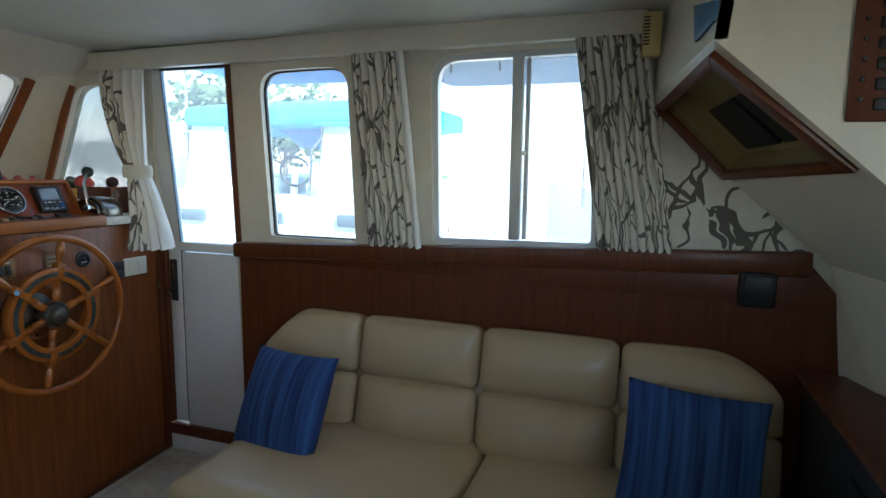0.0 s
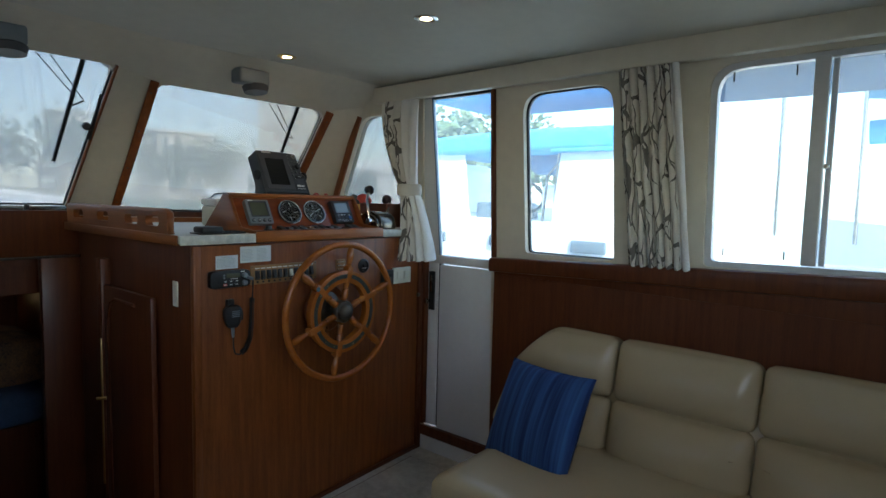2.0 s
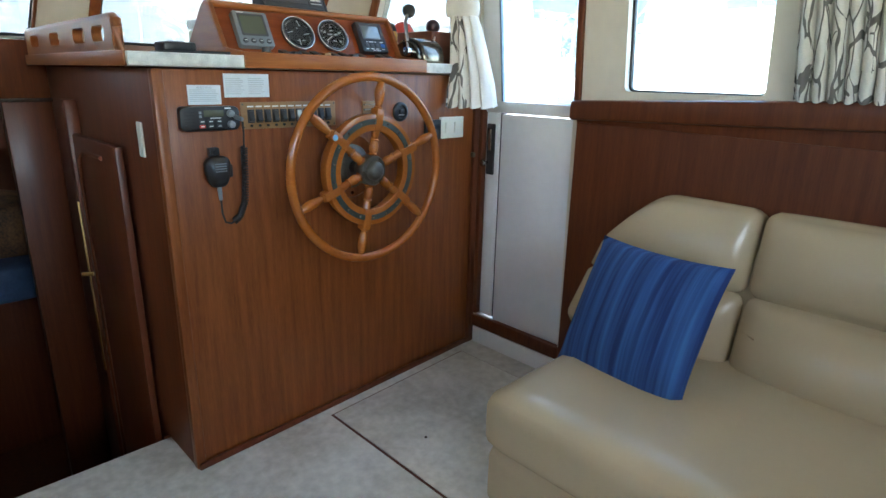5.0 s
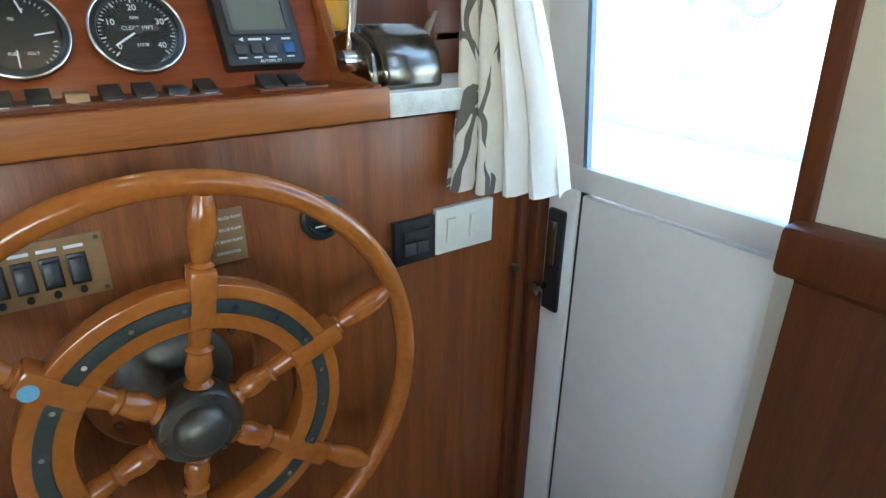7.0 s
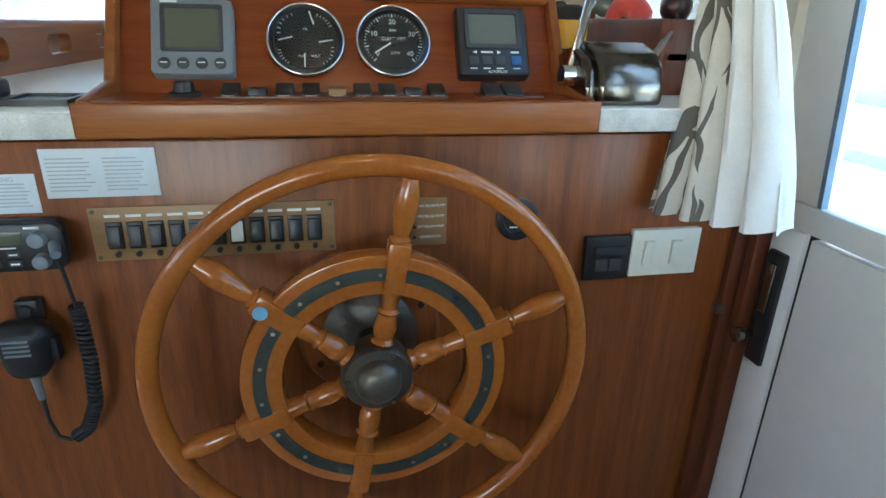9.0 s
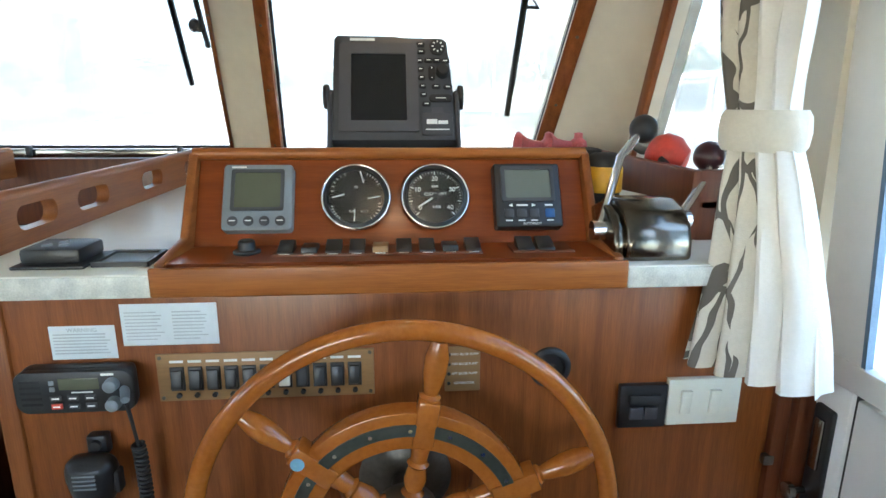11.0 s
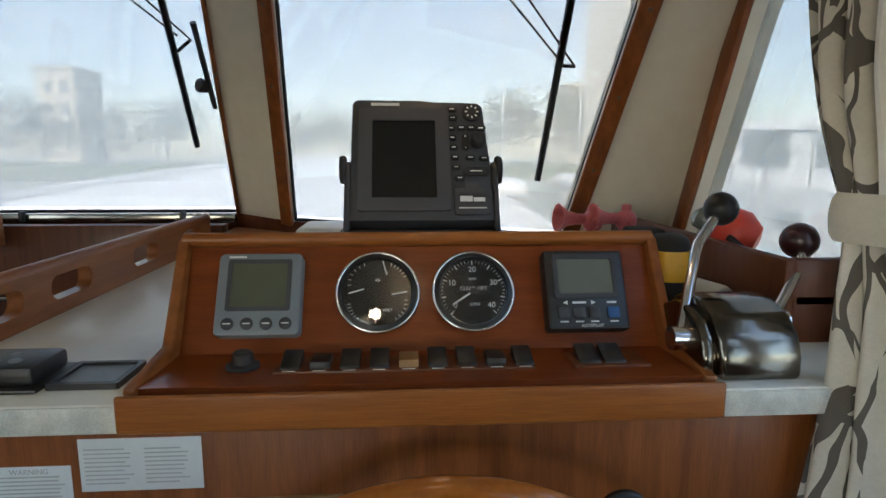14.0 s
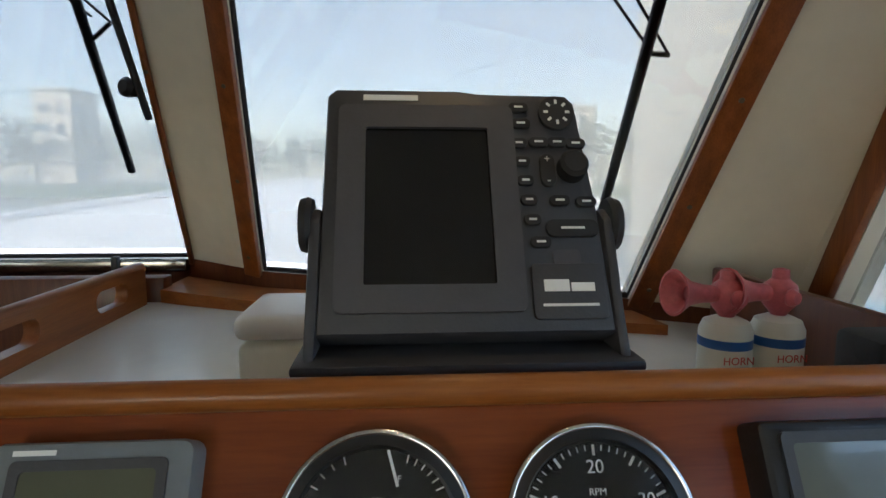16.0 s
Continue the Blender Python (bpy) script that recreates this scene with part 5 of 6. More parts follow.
for k in range(6):
    a = radians(80.5 + 60 * k)
    SM = WM @ Matrix.Rotation(a, 4, "Z") @ Matrix.Rotation(radians(90), 4, "Y")
    part("spoke", lathe([(0.013, 0.034), (0.013, 0.048), (0.017, 0.052), (0.012, 0.058), (0.015, 0.064), (0.0165, 0.075), (0.013, 0.095), (0.016, 0.099), (0.012, 0.104), (0.013, 0.112), (0.015, 0.13)], SM, 18), WHEEL_WOOD, wheel, "turned inner spoke")
    part("spoke_block", box(0.130, 0.200, -0.0155, 0.0155, -0.02, 0.0175, 0.005, m=WM @ Matrix.Rotation(a, 4, "Z")), WHEEL_WOOD, wheel, "square teak spoke block")
    part("handle", lathe([(0.013, 0.196), (0.015, 0.203), (0.010, 0.207), (0.012, 0.215), (0.0165, 0.24), (0.0165, 0.262), (0.011, 0.284)], SM, 18), WHEEL_WOOD, wheel, "turned outer spoke")
part("sticker", lathe([(0.0095, 0.0177), (0.0095, 0.0183)], WM @ Matrix.Rotation(radians(142), 4, "Z") @ Matrix.Translation((0.186, 0, 0)), 20), BLUE_STICK, wheel, "round blue sticker")
part("hub", lathe([(0.030, -0.05), (0.046, -0.03), (0.050, -0.012), (0.050, 0.012), (0.046, 0.018), (0.034, 0.019)], WM, 40), BRONZE, wheel, "dark bronze hub")
part("hub_cap", lathe([(0.033, 0.018), (0.032, 0.026), (0.027, 0.035), (0.018, 0.041), (0.006, 0.043)], WM, 36), BRONZE, wheel, "domed bronze hub cap")
for k in range(3):
    a = radians(60 + 120 * k)
    part("hub_screw", lathe([(0.004, 0.018), (0.0035, 0.021)], WM @ Matrix.Translation((0.042 * math.cos(a), 0.042 * math.sin(a), 0)), 8), STEEL, wheel)
part("shaft", rod((0.0, WY, WZ), (0.10, WY, WZ), 0.024, 0.022, 20), BRONZE, wheel)
part("shaft_base", lathe([(0.112, 0), (0.112, 0.014), (0.106, 0.02)], face_m(0.0, WY, WZ), 40), TEAK_V, wheel, "round teak backing block")
part("shaft_flange", lathe([(0.075, 0.02), (0.07, 0.028), (0.04, 0.04)], face_m(0.0, WY, WZ), 32), BRONZE, wheel)
for k in range(6):
    a = radians(30 + 60 * k)
    part("flange_screw", lathe([(0.006, 0.02), (0.005, 0.024)], face_m(0.0, WY + 0.092 * math.cos(a), WZ + 0.092 * math.sin(a)), 8), STEEL, wheel)

# ---- things on the console face ----
def plate(name, y0, y1, z0, z1, material, label, category, d=0.004, x=0.0):
    t = thing(name, (x, (y0 + y1) / 2, z0), label, category)
    part("plate", box(x - 0.0, x + d, y0, y1, z0, z1, min(0.001, d / 3)), material, t)
    return t


t = plate("breaker_panel", 0.232, 0.560, 1.064, 1.142, BROWN_PLATE, "brown engraved panel with a row of eleven rockers", "switch panel")
for k in range(11):
    y = 0.262 + k * 0.0268
    part("switch_frame", box(0.003, 0.007, y - 0.0105, y + 0.0105, 1.082, 1.121, 0.001), BLACK, t)
    part("rocker", bevel(slab([(0.006, y - 0.008, 1.086), (0.016, y - 0.008, 1.089), (0.009, y - 0.008, 1.116), (0.006, y - 0.008, 1.117)], (0, 0.016, 0)), 0.001), IVORY if k == 6 else BLACK, t)
    part("legend", box(0.0038, 0.0044, y - 0.010, y + 0.010, 1.1275, 1.1315, 0), LETTER, t, smooth=False)
    part("fuse", lathe([(0.0042, 0.003), (0.004, 0.008)], face_m(0.0, y, 1.074), 10), BLACK, t)
for y, z in ((0.238, 1.136), (0.554, 1.136), (0.238, 1.070), (0.554, 1.070)):
    part("screw", lathe([(0.0032, 0.0035), (0.003, 0.005)], face_m(0, y, z), 8), BRONZE, t)
t = plate("pump_label_plate", 0.672, 0.728, 1.064, 1.140, BROWN_PLATE, "brown engraved plate naming bilge pumps and generator", "label plate")
for k, txt in enumerate(("FWD BILGE PUMP", "MID BILGE PUMP", "AFT BILGE PUMP", "GENERATOR")):
    writing("lettering", txt, 0.0056, face_m(0.0046, 0.703, 1.128 - k * 0.0165), LETTER, t)
    part("indicator", lathe([(0.003, 0.003), (0.0028, 0.006)], face_m(0, 0.678, 1.128 - k * 0.0165), 8), BLACK, t)
t = thing("round_socket", (0, 0.842, 1.07), "round black socket in the console face", "socket")
part("flange", lathe([(0.034, 0), (0.034, 0.006), (0.030, 0.009), (0.024, 0.009), (0.022, 0.003)], face_m(0, 0.842, 1.100), 32), BLACK, t)
part("keyway", box(0.004, 0.012, 0.834, 0.850, 1.092, 1.108, 0.003), SOFT_BLACK, t)
for z in (1.09,):
    part("legend", box(0.0085, 0.0095, 0.828, 0.856, z - 0.002, z, 0), LETTER, t, smooth=False)
t = plate("black_switch", 0.960, 1.040, 0.990, 1.066, BLACK, "black square double switch plate", "switch", 0.012)
for y in (0.977, 1.002):
    part("rocker", box(0.011, 0.017, y, y + 0.022, 1.006, 1.028, 0.002), CHARCOAL, t)
part("hood", box(0.011, 0.018, 0.975, 1.028, 1.034, 1.050, 0.002), SOFT_BLACK, t)
t = plate("white_switch", 1.042, 1.166, 0.992, 1.074, IVORY, "ivory double wall switch", "switch", 0.012)
for y in (1.072, 1.122):
    part("rocker", bevel(slab([(0.011, y - 0.009, 1.012), (0.014, y - 0.009, 1.012), (0.018, y - 0.009, 1.055), (0.011, y - 0.009, 1.055)], (0, 0.018, 0)), 0.001), IVORY, t)
for nm, y0, y1, z0, z1, head, lines in (("instruction_paper", 0.188, 0.328, 1.156, 1.222, "", 9), ("warning_paper", 0.084, 0.178, 1.137, 1.190, "WARNING", 7)):
    t = plate(nm, y0, y1, z0, z1, PAPER, "pale printed instruction paper on the console face" if lines == 9 else "pale printed warning paper on the console face", "paper", 0.0008)
    if head:
        writing("heading", head, 0.009, face_m(0.001, (y0 + y1) / 2, z1 - 0.007), INK, t)
    for k in range(lines):
        z = z1 - 0.013 - k * (z1 - z0 - 0.018) / lines
        for a, b in (((0.04, 0.47), (0.53, 0.92)) if lines == 9 else ((0.05, 0.95),)):
            yb = y0 + (y1 - y0) * (b - 0.12 * random.random())
            part("print_line", box(0.0008, 0.0012, y0 + (y1 - y0) * a, yb, z - 0.0011, z + 0.0006, 0), INK, t, smooth=False)

# VHF radio with fist microphone
t = thing("marine_radio", (0.03, 0.125, 1.07), "black marine radio set with small display", "radio")
part("case", box(0.0, 0.030, 0.048, 0.205, 1.068, 1.134, 0.010, 3), BLACK, t)
part("face", prism(rounded(0.168, 0.066, 0.018), 0.028, 0.038, face_m(0, 0.128, 1.101), 0.004), BLACK, t)
part("display", box(0.0375, 0.0395, 0.108, 0.164, 1.106, 1.124, 0.001), LCD, t, "green-grey display")
for y, z, r in ((0.183, 1.114, 0.0105), (0.183, 1.084, 0.0105)):
    part("knob", lathe([(r, 0.037), (r * 0.9, 0.050), (r * 0.6, 0.052)], face_m(0, y, z), 20), GREY, t, "grey rotary knob")
for k in range(6):
    y = 0.094 + (k % 3) * 0.024
    part("key", box(0.037, 0.0405, y, y + 0.016, 1.076 + (k // 3) * 0.013, 1.085 + (k // 3) * 0.013, 0.002), RED if k == 0 else CHARCOAL, t)
    part("legend", box(0.0405, 0.0409, y + 0.003, y + 0.013, 1.0795 + (k // 3) * 0.013, 1.0815 + (k // 3) * 0.013, 0), LETTER, t, smooth=False)
for z in (1.104, 1.114):
    part("key", box(0.037, 0.040, 0.095, 0.102, z, z + 0.007, 0.001), GREY, t)
part("model_legend", box(0.038, 0.0386, 0.168, 0.186, 1.127, 1.130, 0), LETTER, t, smooth=False)
part("display_legend", box(0.0395, 0.0399, 0.125, 0.155, 1.1015, 1.1035, 0), LETTER, t, smooth=False)
for k in range(5):
    part("grille_slot", box(0.0378, 0.0386, 0.054, 0.082, 1.082 + k * 0.009, 1.0855 + k * 0.009, 0), SOFT_BLACK, t, smooth=False)
part("plug", rod((0.036, 0.198, 1.104), (0.060, 0.208, 1.098), 0.007, 0.006), GREY, t, "grey cable plug")
mic = thing("radio_microphone", (0.03, 0.135, 0.88), "black fist microphone on a wall clip", "microphone")
part("clip", box(0.0, 0.02, 0.122, 0.152, 0.985, 1.018, 0.004), BLACK, mic)
part("hook", lathe([(0.009, 0.018), (0.008, 0.026)], face_m(0, 0.137, 1.004), 14), SOFT_BLACK, mic)
bm = cushion(0.015, 0.055, 0.098, 0.170, 0.910, 0.995, (0.006, 0.002, 0.002), None, 8, 0.03)
for v in bm.verts:
    v.co.y = 0.134 + (v.co.y - 0.134) * (0.68 + 0.32 * min(1, (v.co.z - 0.910) / 0.05))
part("body", bm, BLACK, mic)
for k in range(4):
    part("grille_slot", box(0.060, 0.0622, 0.118, 0.150, 0.955 + k * 0.007, 0.958 + k * 0.007, 0), GREY, mic, smooth=False)
part("talk_key", box(0.025, 0.045, 0.165, 0.176, 0.935, 0.972, 0.004), SOFT_BLACK, mic)
part("cuff", rod((0.035, 0.134, 0.915), (0.035, 0.136, 0.870), 0.007, 0.005), GREY, mic)
pts = [(0.035, 0.136, 0.872), (0.035, 0.137, 0.83), (0.036, 0.144, 0.803), (0.038, 0.160, 0.797), (0.04, 0.187, 0.815), (0.042, 0.206, 0.86), (0.042, 0.212, 0.93), (0.045, 0.212, 1.0), (0.055, 0.211, 1.06), (0.060, 0.208, 1.098)]
path = []
for a, b in zip(pts, pts[1:]):
    for k in range(6):
        path.append(Vector(a).lerp(Vector(b), k / 6))
part("cable", tube(path, 0.0028, 6), SOFT_BLACK, mic)
lo, hi = 20, 44
hel = []
for k in range(360):
    f = lo + (hi - lo) * k / 359
    p = path[int(f)].lerp(path[int(f) + 1], f - int(f))
    a = k * 2 * math.pi / 10
    d = (path[int(f) + 1] - path[int(f)]).normalized()
    sx = d.cross(Vector((1, 0, 0))).normalized()
    hel.append(p + 0.008 * (math.cos(a) * sx + math.sin(a) * Vector((1, 0, 0))))
part("coil", tube(hel, 0.0028, 5), SOFT_BLACK, mic, "coiled black cable")

# black boxes on the counter
t = thing("gps_antenna_box", (-0.085, 0.065, 1.272), "black control box with three round buttons", "box")
part("case", bevel(box(-0.100, -0.022, 0.045, 0.132, 1.277, 1.302, 0), 0.007), BLACK, t)
part("flange", box(-0.108, -0.012, 0.036, 0.140, 1.2728, 1.278, 0.002), BLACK, t)
for k, (x, y) in enumerate(((-0.045, 0.075), (-0.068, 0.088), (-0.045, 0.100))):
    part("button", lathe([(0.008, 0), (0.006, 0.003)], Matrix.Translation((x, y, 1.3015)), 14), GREY, t)
t = thing("black_frame_tray", (-0.075, 0.185, 1.272), "flat black frame with a clear pane", "tray")
part("frame", ring_plate(rounded(0.080, 0.084, 0.003), rounded(0.066, 0.070, 0.002), 0, 0.008, Matrix.Translation((-0.062, 0.186, 1.2728))), BLACK, t)
part("pane", prism(rounded(0.068, 0.072, 0.002), 0.001, 0.004, Matrix.Translation((-0.062, 0.186, 1.2728))), GREY, t)

# throttle and gear control
t = thing("throttle_control", (-0.11, 1.01, 1.272), "chromed twin-lever engine control with black knobs", "control lever")
bm = bmesh.new()
prof = [(-0.20, 0.0), (-0.02, 0.0), (-0.021, 0.03), (-0.030, 0.058), (-0.052, 0.080), (-0.09, 0.094), (-0.13, 0.094), (-0.165, 0.08), (-0.19, 0.052), (-0.20, 0.02)]
f = bm.faces.new([bm.verts.new((x + 0.022, 0.957, 1.273 + z * 0.95)) for x, z in prof])
g = bmesh.ops.extrude_face_region(bm, geom=[f])
bmesh.ops.translate(bm, verts=[v for v in g["geom"] if isinstance(v, bmesh.types.BMVert)], vec=(0, 0.105, 0))
part("housing", bevel(bm, 0.008, 3), DUSKY_STEEL, t)
bm = bmesh.new()
f = bm.faces.new([bm.verts.new(((x + 0.11) * 0.86 - 0.088, 0.940, 1.273 + z * 0.84)) for x, z in prof])
g = bmesh.ops.extrude_face_region(bm, geom=[f])
bmesh.ops.translate(bm, verts=[v for v in g["geom"] if isinstance(v, bmesh.types.BMVert)], vec=(0, 0.02, 0))
part("end_cap", bevel(bm, 0.006, 3), DUSKY_STEEL, t)
for y0, top_p, rr in ((0.928, (-0.19, 1.048, 1.470), 0.0255), (1.083, (-0.19, 1.178, 1.42), 0.028)):
    a = Vector((-0.053 if y0 < 1 else -0.10, y0, 1.313 if y0 < 1 else 1.32))
    b = Vector(top_p)
    part("pivot", rod(a + Vector((0, -0.013, 0)), a + Vector((0, 0.02, 0)), 0.016), CHROME, t)
    mid = a.lerp(b, 0.7) + Vector((0.006, -0.022 if y0 < 1 else 0.012, 0))
    lv = part("lever", tube([a, a.lerp(mid, 0.5), mid, mid.lerp(b, 0.5), b], 0.0075, 10), CHROME, t)
    part("knob", lathe([(0.004, -rr)] + [(rr * math.sin(radians(w)), -rr * math.cos(radians(w))) for w in range(15, 180, 15)] + [(0.002, rr)], Matrix.Translation(b), 24), BLACK if y0 < 1 else MAROON, lv, "black ball knob" if y0 < 1 else "dark maroon ball knob")

# air horns
for x, y in ((-0.54, 0.968), (-0.545, 1.042)):
    t = thing("air_horn", (x, y, 1.272), "white signal horn can with faded red trumpet", "air horn", group="signal horns")
    m = Matrix.Translation((x, y, 1.2725))
    can = part("can", lathe([(0.031, 0), (0.033, 0.004), (0.033, 0.096), (0.028, 0.108), (0.014, 0.114)], m, 32), IVORY, t)
    part("label_band", lathe([(0.0333, 0.076), (0.0333, 0.088)], m, 32), BLUEFILM, can, "navy label band")
    wm = Matrix.Translation((x + 0.034, y, 1.336)) @ Matrix(((0, 0, 1, 0), (1, 0, 0, 0), (0, 1, 0, 0), (0, 0, 0, 1)))
    writing("lettering", "HORN", 0.014, wm, RED, can)
    part("head", lathe([(0.008, 0.112), (0.012, 0.118), (0.02, 0.128), (0.0225, 0.142), (0.02, 0.154), (0.011, 0.162), (0.010, 0.174), (0.003, 0.176)], m, 20), PINK, t, "faded red horn head")
    part("trumpet", lathe([(0.011, 0), (0.012, 0.03), (0.016, 0.05), (0.026, 0.066), (0.030, 0.072), (0.027, 0.072), (0.010, 0.05)], axis((x, y - 0.008, 1.2725 + 0.143), (x + 0.015, y - 0.10, 1.2725 + 0.15)), 24), PINK, t, "flared red trumpet")
    part("nut", lathe([(0.010, 0), (0.012, 0.004), (0.008, 0.012)], axis((x + 0.018, y, 1.413), (x + 0.034, y + 0.006, 1.413)), 12), PINK, t)

# torch, cream cylinder, red float light
t = thing("torch", (-0.30, 0.985, 1.272), "black and yellow handheld torch standing", "torch")
part("body", lathe([(0.034, 0), (0.036, 0.01), (0.034, 0.08), (0.030, 0.115)], Matrix.Translation((-0.275, 1.01, 1.273)), 24), SOFT_BLACK, t)
part("band", lathe([(0.037, 0.072), (0.038, 0.076), (0.038, 0.118), (0.036, 0.122)], Matrix.Translation((-0.275, 1.01, 1.273)), 24), YELLOW, t, "yellow band")
part("head", lathe([(0.034, 0.12), (0.036, 0.128), (0.03, 0.142), (0.02, 0.148)], Matrix.Translation((-0.275, 1.01, 1.273)), 24), SOFT_BLACK, t)
part("handle", bevel(box(-0.335, -0.30, 0.95, 0.985, 1.273, 1.428, 0), 0.008), SOFT_BLACK, t)
part("grip", bevel(box(-0.335, -0.28, 0.95, 1.01, 1.40, 1.428, 0), 0.008), SOFT_BLACK, t)
solo("cream_canister", lathe([(0.030, 0), (0.034, 0.006), (0.034, 0.13), (0.030, 0.14)], axis((-0.36, 1.05, 1.308), (-0.22, 1.085, 1.308)), 28), IVORY, "cream plastic canister lying on the counter", "canister")
t = thing("float_light", (-0.42, 1.19, 1.345), "red float light with clear lens and cord", "marker light")
part("body", lathe([(0.006, -0.05), (0.03, -0.044), (0.048, -0.015), (0.046, 0.015), (0.03, 0.035), (0.02, 0.04)], axis((-0.41, 1.20, 1.405), (-0.46, 1.13, 1.44)), 28), RED, t)
part("lens", lathe([(0.018, 0.038), (0.022, 0.05), (0.020, 0.07), (0.01, 0.078)], axis((-0.41, 1.20, 1.405), (-0.46, 1.13, 1.44)), 18), LCD2, t, "clear ribbed lens")
part("base_ring", lathe([(0.03, 0), (0.028, 0.01), (0.02, 0.025)], Matrix.Translation((-0.41, 1.20, 1.346)), 24), RED, t)
part("cord", tube([(-0.37, 1.17, 1.40), (-0.345, 1.18, 1.385), (-0.33, 1.19, 1.37), (-0.31, 1.20, 1.355)], 0.007), BLACK, t, "black cord")

# ---- companionway and forward cabin ----
# Teak and bedding are coloured dark here to carry the cabin's dimness.
cw = thing("companionway", (-1.0, -0.3, -0.7), "dark teak companionway frame to the forward cabin", "doorway", kind="structure")
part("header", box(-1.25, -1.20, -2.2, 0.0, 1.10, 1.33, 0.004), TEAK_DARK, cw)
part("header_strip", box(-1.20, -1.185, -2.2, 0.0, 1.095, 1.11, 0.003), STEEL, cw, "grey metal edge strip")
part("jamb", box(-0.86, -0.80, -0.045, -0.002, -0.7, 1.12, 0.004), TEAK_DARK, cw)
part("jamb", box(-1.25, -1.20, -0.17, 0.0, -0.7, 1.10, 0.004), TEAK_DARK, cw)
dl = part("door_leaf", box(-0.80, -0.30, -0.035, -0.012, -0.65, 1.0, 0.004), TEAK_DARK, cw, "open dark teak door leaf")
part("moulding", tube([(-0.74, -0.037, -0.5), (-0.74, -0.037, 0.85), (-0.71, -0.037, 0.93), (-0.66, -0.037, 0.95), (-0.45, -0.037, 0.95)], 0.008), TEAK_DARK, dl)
part("latch", rod((-0.78, -0.04, 0.47), (-0.80, -0.075, 0.47), 0.008), BRASS, dl, "brass latch")
part("brass_strip", box(-0.812, -0.798, -0.052, -0.045, 0.05, 0.75, 0.002), BRASS, dl, "worn brass strip")
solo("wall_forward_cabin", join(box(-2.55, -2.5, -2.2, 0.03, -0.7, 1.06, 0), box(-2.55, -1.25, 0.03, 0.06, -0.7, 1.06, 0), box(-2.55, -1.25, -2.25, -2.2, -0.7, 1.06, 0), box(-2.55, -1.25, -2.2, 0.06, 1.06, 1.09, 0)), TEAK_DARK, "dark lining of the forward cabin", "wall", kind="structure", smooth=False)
bunk = thing("bunk", (-2.1, -0.6, -0.7), "bunk with blue and patterned bedding", "bed")
part("frame", box(-2.49, -1.75, -1.5, 0.02, -0.7, 0.1, 0.01), TEAK_DARK, bunk)
part("mattress", cushion(-2.49, -1.75, -1.5, 0.02, 0.08, 0.28, (0, 0.0, 0.02)), mat("blue_sheet", (0.06, 0.10, 0.18), 0.9, 0, 0.2, 10, (1, 1, 1), 0.1, 60), bunk, "blue sheeted mattress")
part("bedding", cushion(-2.49, -1.9, -1.5, 0.02, 0.28, 0.55, (0, 0.02, 0.06)), BEDDING, bunk, "patterned heaped bedding")
t = thing("cabin_lamp", (-2.48, -0.13, 0.70), "small warm reading lamp in the forward cabin", "lamp")
part("shade", lathe([(0.03, 0), (0.045, 0.03)], axis((-2.49, -0.13, 0.715), (-2.3, -0.13, 0.715)), 16), BRASS, t)
part("bulb", lathe([(0.019, 0), (0.017, 0.012), (0.008, 0.018)], axis((-2.46, -0.13, 0.715), (-2.3, -0.13, 0.715)), 16), SMALL_LAMP, t)

# galley unit by the companionway
t = thing("galley_cabinet", (-0.45, -1.3, 0), "teak galley cabinet beside the companionway", "cabinet")
# Body darker than its door, with the shade put into the colour.
part("body", box(-0.75, -0.16, -2.15, -0.645, 0.0, 0.865, 0.004), TEAK_DARK, t)
part("door", box(-0.16, -0.148, -1.2, -0.72, 0.08, 0.78, 0.006), TEAK_V, t)
t = thing("galley_counter", (-0.45, -1.3, 0.866), "pale speckled galley counter with a teak fiddle", "counter")
part("slab", box(-0.77, -0.135, -2.15, -0.63, 0.866, 0.905, 0.004), SPECKLE, t)
part("fiddle", box(-0.75, -0.15, -0.67, -0.645, 0.905, 1.0, 0.01, 3), TEAK_X, t)

# ---- ceiling fittings ----
for x, y, z in ((-0.34, 0.64, 2.098), (0.60, 0.60, 2.100)):
    t = thing("ceiling_spot", (x, y, z), "recessed round ceiling spotlight, lit", "ceiling light", group="ceiling spots")
    m = Matrix.Translation((x, y, z + 0.004)) @ Matrix.Rotation(radians(180), 4, "X")
    part("ring", lathe([(0.046, -0.006), (0.046, 0.006), (0.034, 0.010), (0.030, 0.004)], m, 32), BRASS if x < 0 else CHROME, t)
    part("baffle", lathe([(0.031, 0.0), (0.021, 0.004)], m, 24), BRASS, t, "dull brass baffle")
    part("lens", lathe([(0.020, 0.002), (0.020, 0.006)], m, 24), LAMP, t)
for x, y in ((-0.62, 0.60), (-0.70, -0.42)):
    t = thing("wiper_motor_cover", (x, y, 2.0), "dark grey moulded wiper motor cover", "cover", group="wiper motor covers")
    part("housing", box(x - 0.02, x + 0.07, y - 0.085, y + 0.085, 1.985, 2.06, 0.012, 3), GREY, t)
    part("drum", lathe([(0.062, 0), (0.066, 0.006), (0.058, 0.034)], axis((x + 0.02, y + 0.03, 1.985), (x + 0.03, y + 0.03, 1.91)), 32), CHARCOAL, t)

# ---- outside ----
solo("water", box(-400, 400, -400, 400, -0.9, -0.8, 0), WATER, "grey-green harbour water", "water", kind="structure", smooth=False)


